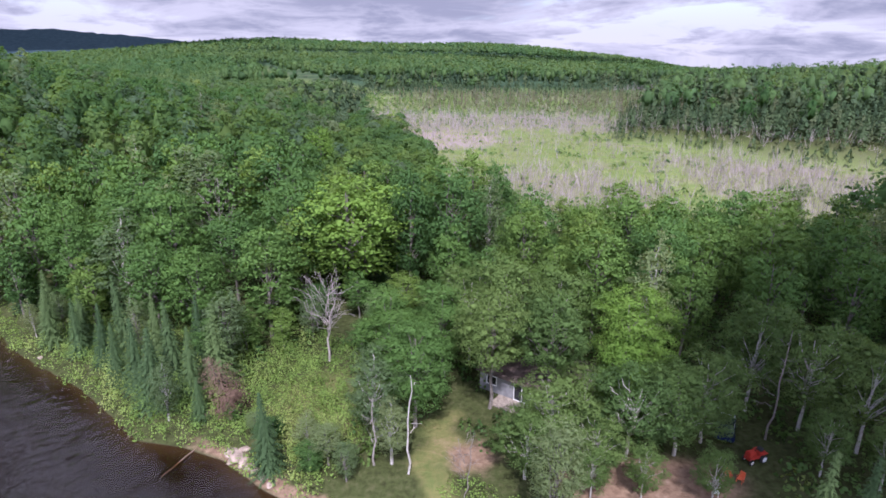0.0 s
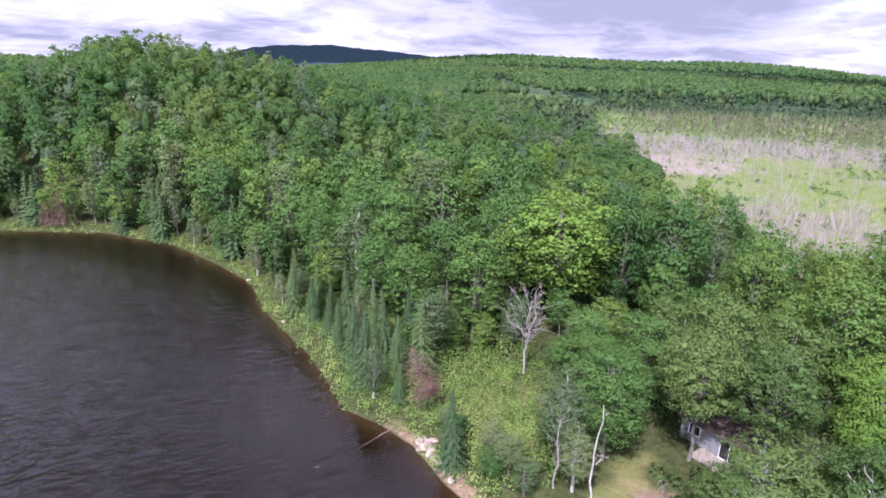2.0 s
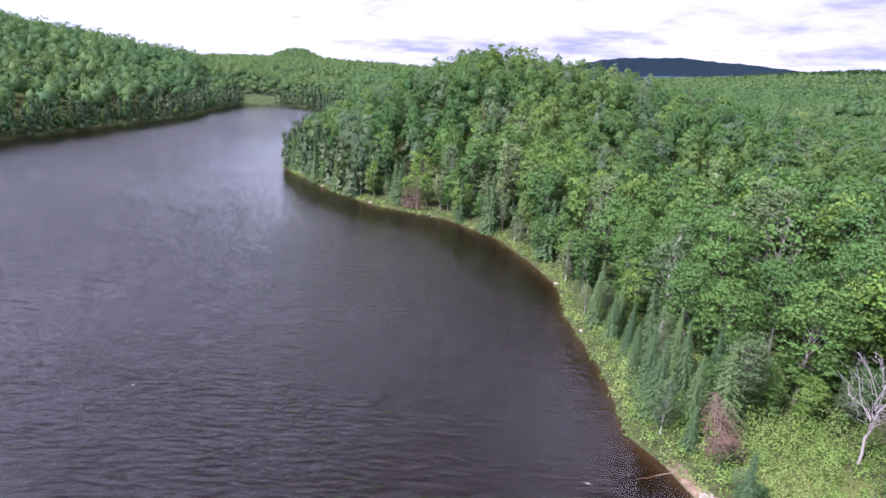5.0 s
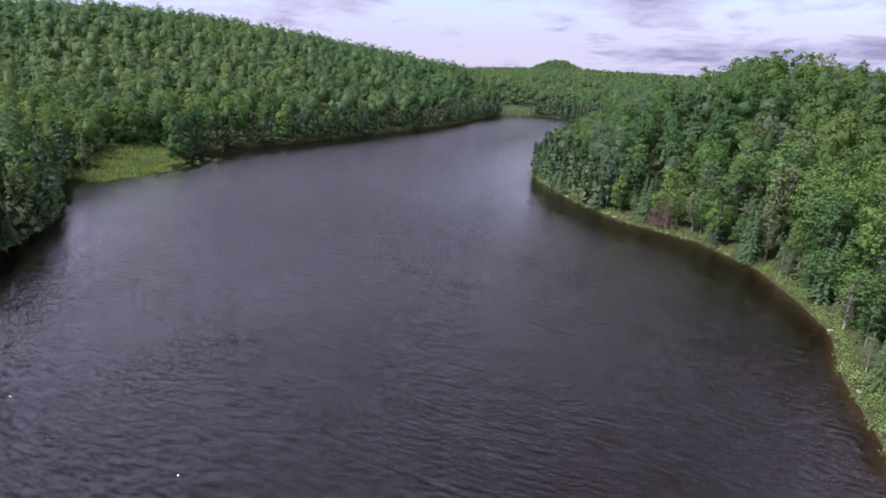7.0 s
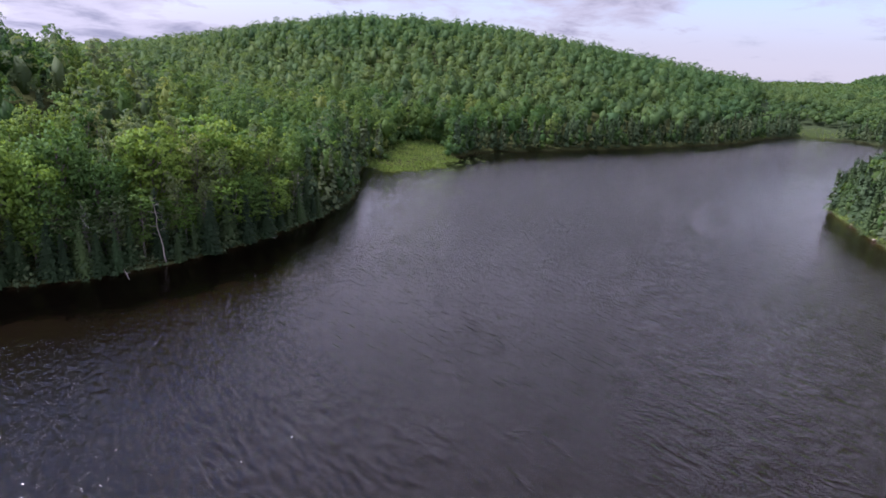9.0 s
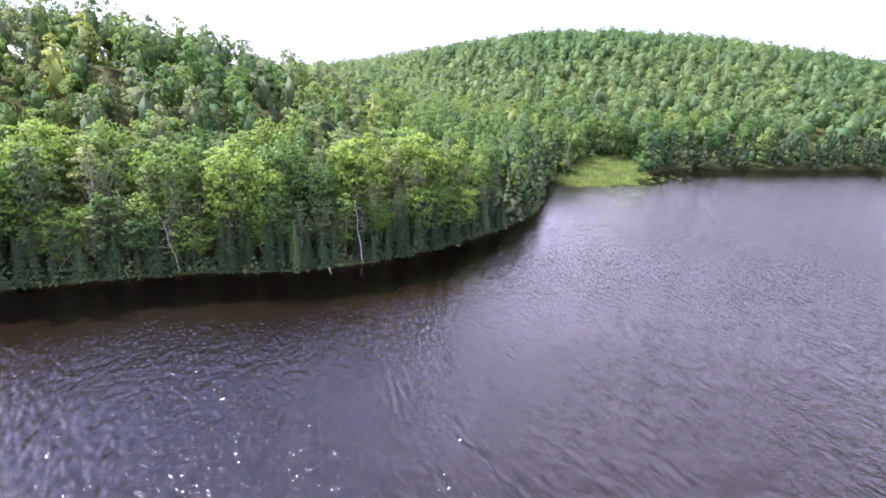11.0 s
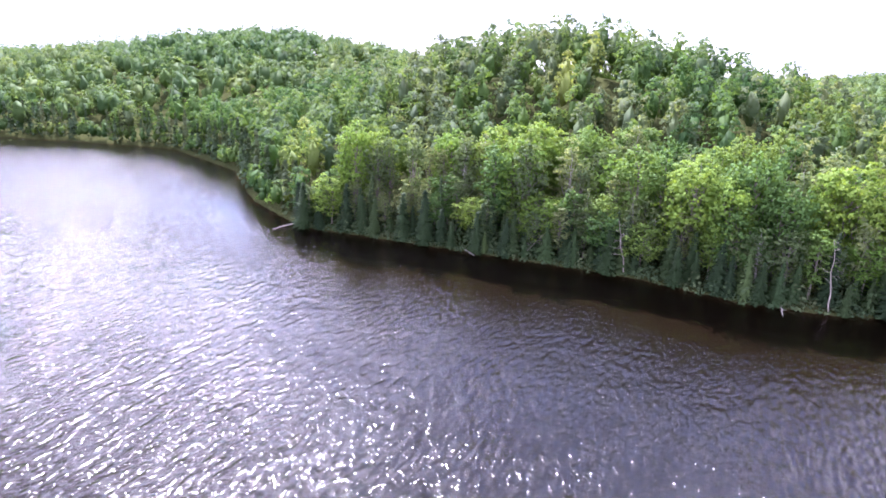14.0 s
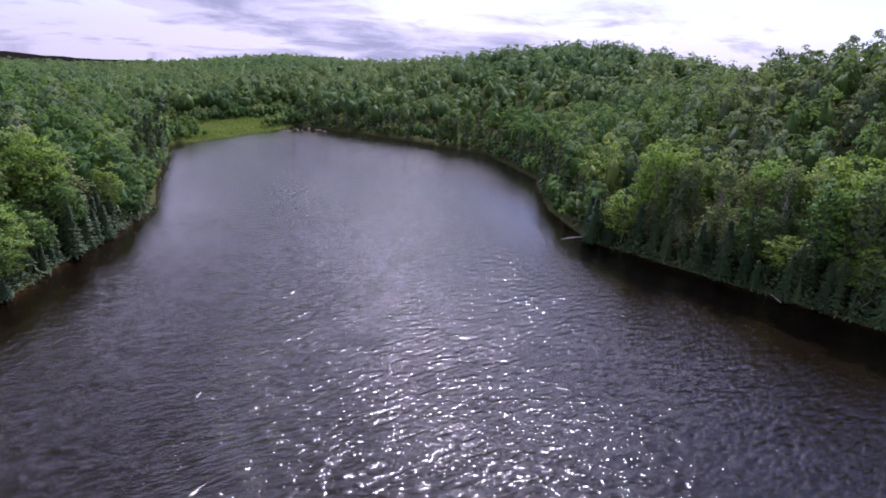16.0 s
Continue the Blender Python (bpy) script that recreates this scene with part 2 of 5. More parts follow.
def ground_material():
    m, n = material("ground_cover")
    pos = n.add("ShaderNodeNewGeometry").outputs["Position"]
    zone = n.add("ShaderNodeAttribute", attribute_name="cover").outputs["Color"]
    sep = n.add("ShaderNodeSeparateColor")
    n.link(zone, sep.inputs[0])
    fine = n.noise(pos, 1.6, 6.0, 0.65)
    mid = n.noise(pos, 0.16, 5.0, 0.6)
    wide = n.noise(pos, 0.018, 5.0, 0.6, 0.6)
    floor = n.ramp(fine, [(0.3, (0.030, 0.030, 0.014)), (0.5, (0.050, 0.062, 0.022)), (0.72, (0.085, 0.080, 0.040))])
    sedge = n.ramp(n.math("ADD", n.math("MULTIPLY", wide, 0.62), n.math("MULTIPLY", mid, 0.38)),
                   [(0.34, (0.19, 0.172, 0.12)), (0.43, (0.155, 0.172, 0.082)), (0.53, (0.132, 0.178, 0.056)), (0.66, (0.182, 0.212, 0.080))])
    sedge = n.mix(n.step(fine, 0.45, 0.75), sedge, n.mix(1.0, sedge, (0.62, 0.62, 0.60), "MULTIPLY"))
    lawn = n.ramp(n.math("ADD", n.math("MULTIPLY", mid, 0.6), n.math("MULTIPLY", fine, 0.4)), [(0.36, (0.085, 0.115, 0.034)), (0.52, (0.15, 0.145, 0.055)), (0.66, (0.235, 0.18, 0.10))])
    dirt = n.ramp(fine, [(0.3, (0.12, 0.078, 0.052)), (0.6, (0.235, 0.160, 0.108)), (0.8, (0.30, 0.225, 0.165))])
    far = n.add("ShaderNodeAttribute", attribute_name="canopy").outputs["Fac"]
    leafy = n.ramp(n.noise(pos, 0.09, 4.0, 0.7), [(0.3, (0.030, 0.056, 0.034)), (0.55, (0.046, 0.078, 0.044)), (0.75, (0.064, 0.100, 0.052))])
    # blue-grey haze over the far ridges, put into the ground colour by distance
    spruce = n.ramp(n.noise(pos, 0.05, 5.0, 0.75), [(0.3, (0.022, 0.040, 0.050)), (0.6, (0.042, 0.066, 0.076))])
    leafy = n.mix(n.add("ShaderNodeAttribute", attribute_name="ridge_haze").outputs["Fac"], leafy, spruce)
    dry = n.ramp(fine, [(0.3, (0.13, 0.105, 0.09)), (0.55, (0.215, 0.18, 0.15)), (0.75, (0.17, 0.18, 0.10))])
    sedge = n.mix(n.math("MULTIPLY", n.add("ShaderNodeAttribute", attribute_name="dry").outputs["Fac"], 0.55), sedge, dry)
    mud = n.ramp(fine, [(0.35, (0.16, 0.13, 0.11)), (0.6, (0.27, 0.23, 0.20))])
    sedge = n.mix(n.add("ShaderNodeAttribute", attribute_name="mud").outputs["Fac"], sedge, mud)
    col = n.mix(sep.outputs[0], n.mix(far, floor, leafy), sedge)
    col = n.mix(sep.outputs[1], col, lawn)
    col = n.mix(sep.outputs[2], col, dirt)
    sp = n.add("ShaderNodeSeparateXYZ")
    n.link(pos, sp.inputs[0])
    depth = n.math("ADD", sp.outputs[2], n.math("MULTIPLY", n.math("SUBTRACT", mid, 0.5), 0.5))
    # deep bed is coloured near black for the light that brown water swallows
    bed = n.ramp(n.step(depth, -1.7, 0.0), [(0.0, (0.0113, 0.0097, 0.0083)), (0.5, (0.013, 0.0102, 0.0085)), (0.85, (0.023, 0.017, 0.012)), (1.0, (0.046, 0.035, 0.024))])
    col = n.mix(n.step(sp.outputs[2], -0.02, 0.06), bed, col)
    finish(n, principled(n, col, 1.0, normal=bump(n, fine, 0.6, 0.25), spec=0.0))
    return m


def water_material():
    """Tea-brown lake water, tinted evenly over a bed coloured darker with depth, with wind ripples."""
    m, n = material("lake_water")
    pos = n.add("ShaderNodeNewGeometry").outputs["Position"]

    def waves(angle, along, across, detail, distortion=0.25):
        """Ripples whose crests run at this angle from the x axis: their length and spacing in metres."""
        mp = n.add("ShaderNodeMapping")
        mp.vector_type = "TEXTURE"
        mp.inputs["Rotation"].default_value = (0, 0, radians(angle))
        mp.inputs["Scale"].default_value = (along, across, 1)
        n.link(pos, mp.inputs[0])
        return n.noise(mp.outputs[0], 1.0, detail, 0.5, distortion)

    gust = n.step(n.noise(pos, 0.016, 3.0), 0.32, 0.62)
    a = waves(49, 2.0, 0.72, 0.6, 0.6)
    b = waves(10, 1.5, 0.60, 1.0, 0.3)
    c = waves(92, 0.8, 0.42, 1.5, 0.3)
    d = waves(-40, 0.36, 0.22, 1.0, 0.2)
    h = n.math("ADD", n.math("MULTIPLY", a, 1.0), n.math("ADD", n.math("MULTIPLY", b, 0.30), n.math("ADD", n.math("MULTIPLY", c, 0.24), n.math("MULTIPLY", d, 0.075))))
    h = n.math("MULTIPLY", h, n.math("ADD", n.math("MULTIPLY", gust, 0.32), 0.72))
    calm = n.add("ShaderNodeAttribute", attribute_name="open_water").outputs["Fac"]      # the banks shelter the water from the wind
    h = n.math("MULTIPLY", h, n.math("ADD", n.math("MULTIPLY", calm, 0.72), 0.28))
    nor = bump(n, h, 1.0, 0.40)
    fres = n.add("ShaderNodeFresnel")
    fres.inputs["IOR"].default_value = 1.33
    n.link(nor, fres.inputs["Normal"])
    gl = n.add("ShaderNodeBsdfGlossy")
    gl.inputs["Color"].default_value = (1, 1, 1, 1)
    gl.inputs["Roughness"].default_value = 0.09
    n.link(nor, gl.inputs["Normal"])
    tr = n.add("ShaderNodeBsdfTransparent")
    tr.inputs[0].default_value = (0.80, 0.70, 0.56, 1)
    s = n.add("ShaderNodeMixShader")
    n.link(fres.outputs[0], s.inputs[0]), n.link(tr.outputs[0], s.inputs[1]), n.link(gl.outputs[0], s.inputs[2])
    finish(n, s.outputs[0])
    return m


def plain(name, a, b, scale=3.0, rough=0.6, metal=0.0, relief=0.02):
    m, n = material(name)
    f = n.noise(n.add("ShaderNodeTexCoord").outputs["Object"], scale, 5.0, 0.6)
    finish(n, principled(n, n.ramp(f, [(0.35, a), (0.65, b)]), rough, metal, bump(n, f, 0.4, relief)))
    return m


GROUND = ground_material()
WATER = water_material()

# ---- the lie of the land ----
LAKE = [(60, 4), (40, 17), (18, 29), (0, 37), (-9, 40), (-16, 44), (-21, 48), (-26, 50), (-31, 51), (-38, 57), (-43, 61), (-51, 66), (-57, 70), (-67, 79), (-81, 85),
        (-96, 90), (-116, 90), (-138, 81), (-164, 79), (-193, 81), (-204, 82), (-226, 98), (-292, 142), (-369, 193), (-434, 216), (-481, 199),
        (-490, 170), (-455, 137), (-399, 101), (-364, 67), (-318, 19), (-287, -20), (-273, -40), (-242, -49), (-226, -57), (-214, -54),
        (-217, -71), (-223, -77)]
LAKE += [(-191, -71), (-157, -59), (-133, -59), (-110, -63), (-91, -70), (-79, -78), (-67, -93), (-46, -110), (-25, -126), (-5, -141), (7, -172), (14, -221),
         (43, -278), (94, -306), (139, -323), (170, -328), (173, -263), (173, -225), (131, -163), (103, -125), (94, -101), (90, -85), (84, -69), (80, -44), (73, -19)]
LAKE = np.array(LAKE, float)


def lake_distance(x, y):
    """Signed distance to the water's edge: positive on land."""
    x, y = np.asarray(x, float), np.asarray(y, float)
    best, inside = np.full(x.shape, 1e18), np.zeros(x.shape, bool)
    for (ax, ay), (bx, by) in zip(LAKE, np.roll(LAKE, -1, 0)):
        dx, dy = bx - ax, by - ay
        k = np.clip(((x - ax) * dx + (y - ay) * dy) / (dx * dx + dy * dy), 0, 1)
        best = np.minimum(best, (x - ax - k * dx) ** 2 + (y - ay - k * dy) ** 2)
        cross = (ay > y) != (by > y)
        inside ^= cross & (x < (bx - ax) * (y - ay) / (by - ay if by != ay else 1e-9) + ax)
    return np.where(inside, -1, 1) * np.sqrt(best)


# hills: centre by azimuth and distance, width across and along the line of sight, height
HILLS = [(45, 270, 60, 80, 22.5), (55, 275, 30, 60, 8.5), (206, 900, 130, 150, 24), (100.5, 610, 190, 140, 51), (154.5, 235, 64, 60, 32.5), (134, 205, 45, 40, 6), (177.8, 490, 110, 100, 40), (196.8, 640, 130, 110, 15), (242.8, 230, 75, 70, 17),
         (15, 1800, 300, 420, 56), (-5, 1800, 200, 420, 40), (-20, 1900, 260, 400, 13), (38, 3900, 230, 400, 96), (32.5, 3900, 210, 400, 92), (27, 3900, 210, 400, 88), (21.5, 3900, 190, 400, 62), (4.5, 3900, 170, 300, 74),
         (66.5, 2300, 75, 220, 55), (60.5, 1150, 230, 250, 14), (72.5, 1300, 200, 250, 12), (118.5, 900, 200, 200, 30), (113, 610, 80, 120, 8), (290, 700, 300, 250, 40), (146.7, 1400, 300, 300, 30), (218, 4300, 300, 300, 26), (229, 4300, 260, 300, 36)]


def smooth(v, lo, hi):
    k = np.clip((v - lo) / (hi - lo), 0, 1)
    return k * k * (3 - 2 * k)


def rough_field(x, y, seed, wave):
    """A cheap smooth random field of about -1 to 1."""
    rng = np.random.RandomState(seed)
    v = np.zeros(np.shape(x))
    for k in range(7):
        a, ph, f = rng.rand() * 6.283, rng.rand() * 6.283, (0.6 + 1.5 * rng.rand()) / wave
        v = v + np.sin((x * math.cos(a) + y * math.sin(a)) * f * 6.283 + ph)
    return v / 3.2


def bog_mask(x, y):
    """1 on the open wetland in the north, 0 in the woods."""
    x, y = np.asarray(x, float), np.asarray(y, float)
    west = 9 - 0.19 * (y - 150) + np.maximum(130 - y, 0) * 0.5 + 7 * np.sin(y / 37) + 4 * np.sin(y / 15 + 1)
    east = 170 + 0.12 * (y - 220) + 9 * np.sin(y / 21) + 5 * np.sin(x / 11)
    west = west - 10 * smooth(y, 215, 260)
    near = 99 + 5 * np.sin(x / 13) + 0.15 * np.maximum(x - 30, 0)
    far = 590 + 40 * np.sin(x / 60)
    main = smooth(x - west, -4, 7) * smooth(east - x, -3, 8) * smooth(y - near, -5, 6) * smooth(far - y, -30, 30)
    k = np.clip(((x + 60) * -230 + (y - 520) * 430) / (230 ** 2 + 430 ** 2), 0, 1)          # a tongue of open fen that runs on to the north-west
    off = np.hypot(x + 60 + 230 * k, (y - 520 - 430 * k) * 0.7) / (50 + 30 * k)
    firm = smooth(x - 77 - 0.40 * (y - 272) - 9 * rough_field(x, y, 62, 34), 2, 14) * smooth(y - 272 + 0.79 * (x - 77) - 6 * np.sin(x / 13), 2, 14)      # conifers on firmer ground
    return np.maximum(main * (1 - firm), smooth(0.75 - off + 0.6 * rough_field(x, y, 77, 70), 0.0, 0.3))


def dry_mask(x, y):
    """1 on the grey stands of dead wood in the wetland."""
    x, y = np.asarray(x, float), np.asarray(y, float)
    wob = 0.3 * rough_field(x, y, 8, 26)
    v = np.maximum(1 - np.hypot((x - 40) / 30, (y - 166) / 32), 1 - np.hypot((x - 104) / 36, (y - 178) / 56))
    v = np.maximum(v, 1 - np.hypot((x - 30) / 100, (y - 345) / 48))
    v = np.maximum(v, 1 - np.hypot((x - 2) / 34, (y - 128) / 16))
    return smooth(v + wob, 0.0, 0.35)


def land_height(x, y):
    x, y = np.asarray(x, float), np.asarray(y, float)
    sd = lake_distance(x, y)
    h = np.zeros(x.shape)
    for az, d, across, along, top in HILLS:
        ux, uy = -math.sin(radians(az)), math.cos(radians(az))
        p, q = (x - ux * d) * ux + (y - uy * d) * uy, (x - ux * d) * uy - (y - uy * d) * ux
        h = h + top * np.exp(-0.5 * (q / across) ** 2 - 0.5 * (p / along) ** 2)
    far = np.hypot(x, y)
    h = h + smooth(far, 2300, 3000) * np.clip(h, 0, 40) / 40 * (7 * rough_field(x, y, 71, 420) + 3.5 * rough_field(x, y, 72, 110) + 2.5 * rough_field(x, y, 73, 45))
    turn = np.degrees(np.arctan2(-x, y)) % 360
    h = h - 45 * smooth(far, 700, 2200) * smooth(turn, 208, 218) * smooth(345 - turn, 0, 12)     # ground sunk far out to fit the skyline from the camera
    bog = bog_mask(x, y)
    h = h * smooth(sd, 0, 90) ** 0.7 * (1 - bog)
    land = 0.12 + np.minimum(np.maximum(sd, 0) * 0.22, 1.3 + 0 * sd) + 1.3 * smooth(sd, 6, 40) * (1 - bog) + 0.45 * rough_field(x, y, 3, 38) * smooth(sd, 4, 25)
    land = land * (1 - bog) + bog * (0.7 + 0.25 * rough_field(x, y, 4, 25))
    bed = -np.minimum(-np.minimum(sd, 0) * (0.32 + 0.6 * smooth(-y, -40, 20) + 0.4 * smooth(-x, 90, 130)), 3.5) - 0.03
    return np.where(sd > 0, land + h, bed + 0.15 * smooth(sd, -0.6, 0))


def mesh_from(name, verts, faces, smooth_faces=False, tint=None, normals=None):
    """A mesh from numpy arrays: verts (n, 3) and faces (m, 3 or 4)."""
    me = bpy.data.meshes.new(name)
    verts, faces = np.asarray(verts, np.float32), np.asarray(faces, np.int32)
    k = faces.shape[1]
    me.vertices.add(len(verts)), me.loops.add(faces.size), me.polygons.add(len(faces))
    me.vertices.foreach_set("co", verts.ravel())
    me.loops.foreach_set("vertex_index", faces.ravel())
    me.polygons.foreach_set("loop_start", np.arange(0, faces.size, k, dtype=np.int32))
    if smooth_faces:
        me.polygons.foreach_set("use_smooth", np.ones(len(faces), bool))
    if tint is not None:
        at = me.attributes.new("tint", "FLOAT", "POINT")
        at.data.foreach_set("value", np.asarray(tint, np.float32))
    me.update(calc_edges=True)
    if normals is not None:
        me.polygons.foreach_set("use_smooth", np.ones(len(faces), bool))
        me.normals_split_custom_set_from_vertices(np.asarray(normals, np.float32))
    return me


def make_ground():
    na = 540
    r = np.concatenate([[0.0], np.geomspace(3, 38, 24), np.geomspace(38.5, 240, 165), np.geomspace(243, 4850, 90)])
    a = np.arange(na) / na * 2 * math.pi
    x, y = np.outer(r, -np.sin(a)), np.outer(r, np.cos(a))
    z = land_height(x, y)
    ids = np.arange(x.size).reshape(x.shape)
    f = np.stack([ids[:-1], np.roll(ids, -1, 1)[:-1], np.roll(ids, -1, 1)[1:], ids[1:]], -1).reshape(-1, 4)
    me = mesh_from("ground", np.stack([x, y, z], -1).reshape(-1, 3), f, True)
    x, y = x.ravel(), y.ravel()
    lawn = smooth(1 - np.hypot((x - 0.2) / 3.4, (y - 47.0) / 8.0) + 0.22 * rough_field(x, y, 21, 7), 0, 0.5)
    lawn = np.maximum(lawn, 0.7 * smooth(1 - np.hypot((x + 13) / 8, (y - 55) / 8), 0, 0.5))
    yard = smooth(1 - np.hypot((x - 3.2) / 3.0, (y - 46.5) / 2.8) + 0.3 * rough_field(x, y, 22, 5), 0, 0.6)
    yard = np.maximum(yard, smooth(1 - np.hypot((x - 19) / 10, (y - 43) / 4.5), 0, 0.4))
    shore = lake_distance(x, y)
    yard = np.maximum(yard, smooth(shore, -0.3, 0.1) * smooth(1.7 - shore + 0.5 * rough_field(x, y, 23, 4), 0, 0.6) * smooth(x, -27, -22) * smooth(-5 - x, 0, 4) * (y > 0))
    cover = np.stack([bog_mask(x, y), lawn, yard, np.ones_like(x)], -1).astype(np.float32)
    me.color_attributes.new("cover", "FLOAT_COLOR", "POINT").data.foreach_set("color", cover.ravel())
    for name, value in (("dry", dry_mask(x, y)), ("ridge_haze", smooth(np.hypot(x, y), 2400, 2900)), ("canopy", smooth(np.hypot(x, y), 420, 700)), ("mud", smooth(1 - np.hypot((x - 5) / 30, (y - 278) / 40) + 0.25 * rough_field(x, y, 8, 30), 0.1, 0.4))):
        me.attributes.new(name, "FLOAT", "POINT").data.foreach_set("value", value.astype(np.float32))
    me.materials.append(GROUND)
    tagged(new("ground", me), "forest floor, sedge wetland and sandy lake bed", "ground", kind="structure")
    gx, gy = np.meshgrid(np.linspace(-540, 240, 157), np.linspace(-360, 230, 119))
    ids = np.arange(gx.size).reshape(gx.shape)
    f = np.stack([ids[:-1, :-1], ids[:-1, 1:], ids[1:, 1:], ids[1:, :-1]], -1).reshape(-1, 4)
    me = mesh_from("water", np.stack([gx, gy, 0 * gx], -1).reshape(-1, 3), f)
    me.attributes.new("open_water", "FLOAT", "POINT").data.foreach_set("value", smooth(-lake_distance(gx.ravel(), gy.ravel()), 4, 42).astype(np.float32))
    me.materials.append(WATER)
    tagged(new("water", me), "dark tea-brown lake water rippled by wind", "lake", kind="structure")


make_ground()

# ---- foliage builders ----
rng = np.random.RandomState(7)


def unit(v):
    return v / np.maximum(np.linalg.norm(v, axis=-1, keepdims=True), 1e-9)


def sprays(centre, normal, length, width, rs, along=None):
    """Kite-shaped leaf sprays, a little folded: four points and one face each."""
    n = len(centre)
    t = unit(np.cross(normal, rs.normal(size=(n, 3)) if along is None else np.cross(along, normal) + 0.25 * rs.normal(size=(n, 3))))
    b = np.cross(normal, t)
    length, width = np.broadcast_to(length, (n,))[:, None], np.broadcast_to(width, (n,))[:, None]
    fold = normal * (0.18 * width)
    v = np.stack([centre - t * length * 0.5, centre - b * width * 0.5 - fold, centre + t * length * 0.5, centre + b * width * 0.5 - fold], 1)
    return v.reshape(-1, 3), np.arange(4 * n).reshape(-1, 4)


CUBE = np.array([[x, y, z] for x in (-1, 1) for y in (-1, 1) for z in (-1, 1)]) / math.sqrt(3)
CUBE_FACES = np.array([[0, 1, 3, 2], [4, 6, 7, 5], [0, 4, 5, 1], [2, 3, 7, 6], [0, 2, 6, 4], [1, 5, 7, 3]])


def cores(centre, size):
    """Dense leafy hearts of crowns or lobes, behind the sprays: rounded six-faced lumps."""
    n = len(centre)
    q = np.random.RandomState(n)
    a, b = unit(q.normal(size=(n, 3))), q.normal(size=(n, 3))
    b = unit(b - a * (a * b).sum(1, keepdims=True))
    turned = CUBE @ np.stack([a, b, np.cross(a, b)], 1)              # each heart lies in its own way
    v = centre[:, None] + turned * size[:, None]
    return v.reshape(-1, 3), (np.arange(n)[:, None, None] * 8 + CUBE_FACES[None]).reshape(-1, 4), turned.reshape(-1, 3)


def sphere_dirs(n, rs, low=-0.35):
    z = low + (1 - low) * rs.rand(n)
    a = rs.rand(n) * 6.2832
    s = np.sqrt(np.maximum(1 - z * z, 0))
    return np.stack([s * np.cos(a), s * np.sin(a), z], -1)


def tube(points, radii, sides=6):
    """A tapered limb along points."""
    p, rad = np.asarray(points, float), np.asarray(radii, float)
    d = unit(np.gradient(p, axis=0))
    ref = np.where(np.abs(d[:, 2:3]) > 0.9, np.array([[1.0, 0, 0]]), np.array([[0, 0, 1.0]]))
    u = unit(np.cross(d, ref))
    w = np.cross(d, u)
    a = np.arange(sides) / sides * 6.2832
    v = p[:, None] + rad[:, None, None] * (np.cos(a)[None, :, None] * u[:, None] + np.sin(a)[None, :, None] * w[:, None])
    ids = np.arange(len(p) * sides).reshape(len(p), sides)
    f = np.stack([ids[:-1], np.roll(ids, -1, 1)[:-1], np.roll(ids, -1, 1)[1:], ids[1:]], -1).reshape(-1, 4)
    return v.reshape(-1, 3), f


def joined(pieces):
    vs, fs, k = [], [], 0
    for v, f in pieces:
        vs.append(v), fs.append(f + k)
        k += len(v)
    return np.concatenate(vs), np.concatenate(fs)


def limb(a, b, r0, r1, rs, wob=0.06, n=5, sides=5):
    a, b = np.array(a, float), np.array(b, float)
    k = np.linspace(0, 1, n)[:, None]
    p = a + (b - a) * k + rs.normal(size=(n, 3)) * np.linalg.norm(b - a) * wob * np.sin(k * math.pi)
    return tube(p, r0 + (r1 - r0) * k[:, 0], sides)


def part(name, data, mat, parent, label=""):
    """Links mesh data as one part under a thing."""
    if not data.materials:
        data.materials.append(mat)
    ob = new(name, data)
    ob.parent = parent
    return tagged(ob, label)


def crown_lobes(rs, n, rx, rz, cz, lobe, shape="round"):
    d = sphere_dirs(n * 4, rs, -0.92)
    keep = [d[0]]
    for c in d[1:]:                                # spread them out
        if len(keep) < n and min(np.linalg.norm(c - k) for k in keep) > 1.75 / math.sqrt(n):
            keep.append(c)
    d = np.array(keep)
    grow = 0.54 + 0.46 * rs.rand(len(d))
    if shape == "tall":
        grow = grow * np.where(d[:, 2] < -0.1, 0.85, 1.0)
    c = d * np.array([rx, rx, rz]) * grow[:, None] + np.array([0, 0, cz])
    return c, d, lobe * (0.75 + 0.5 * rs.rand(len(d)))


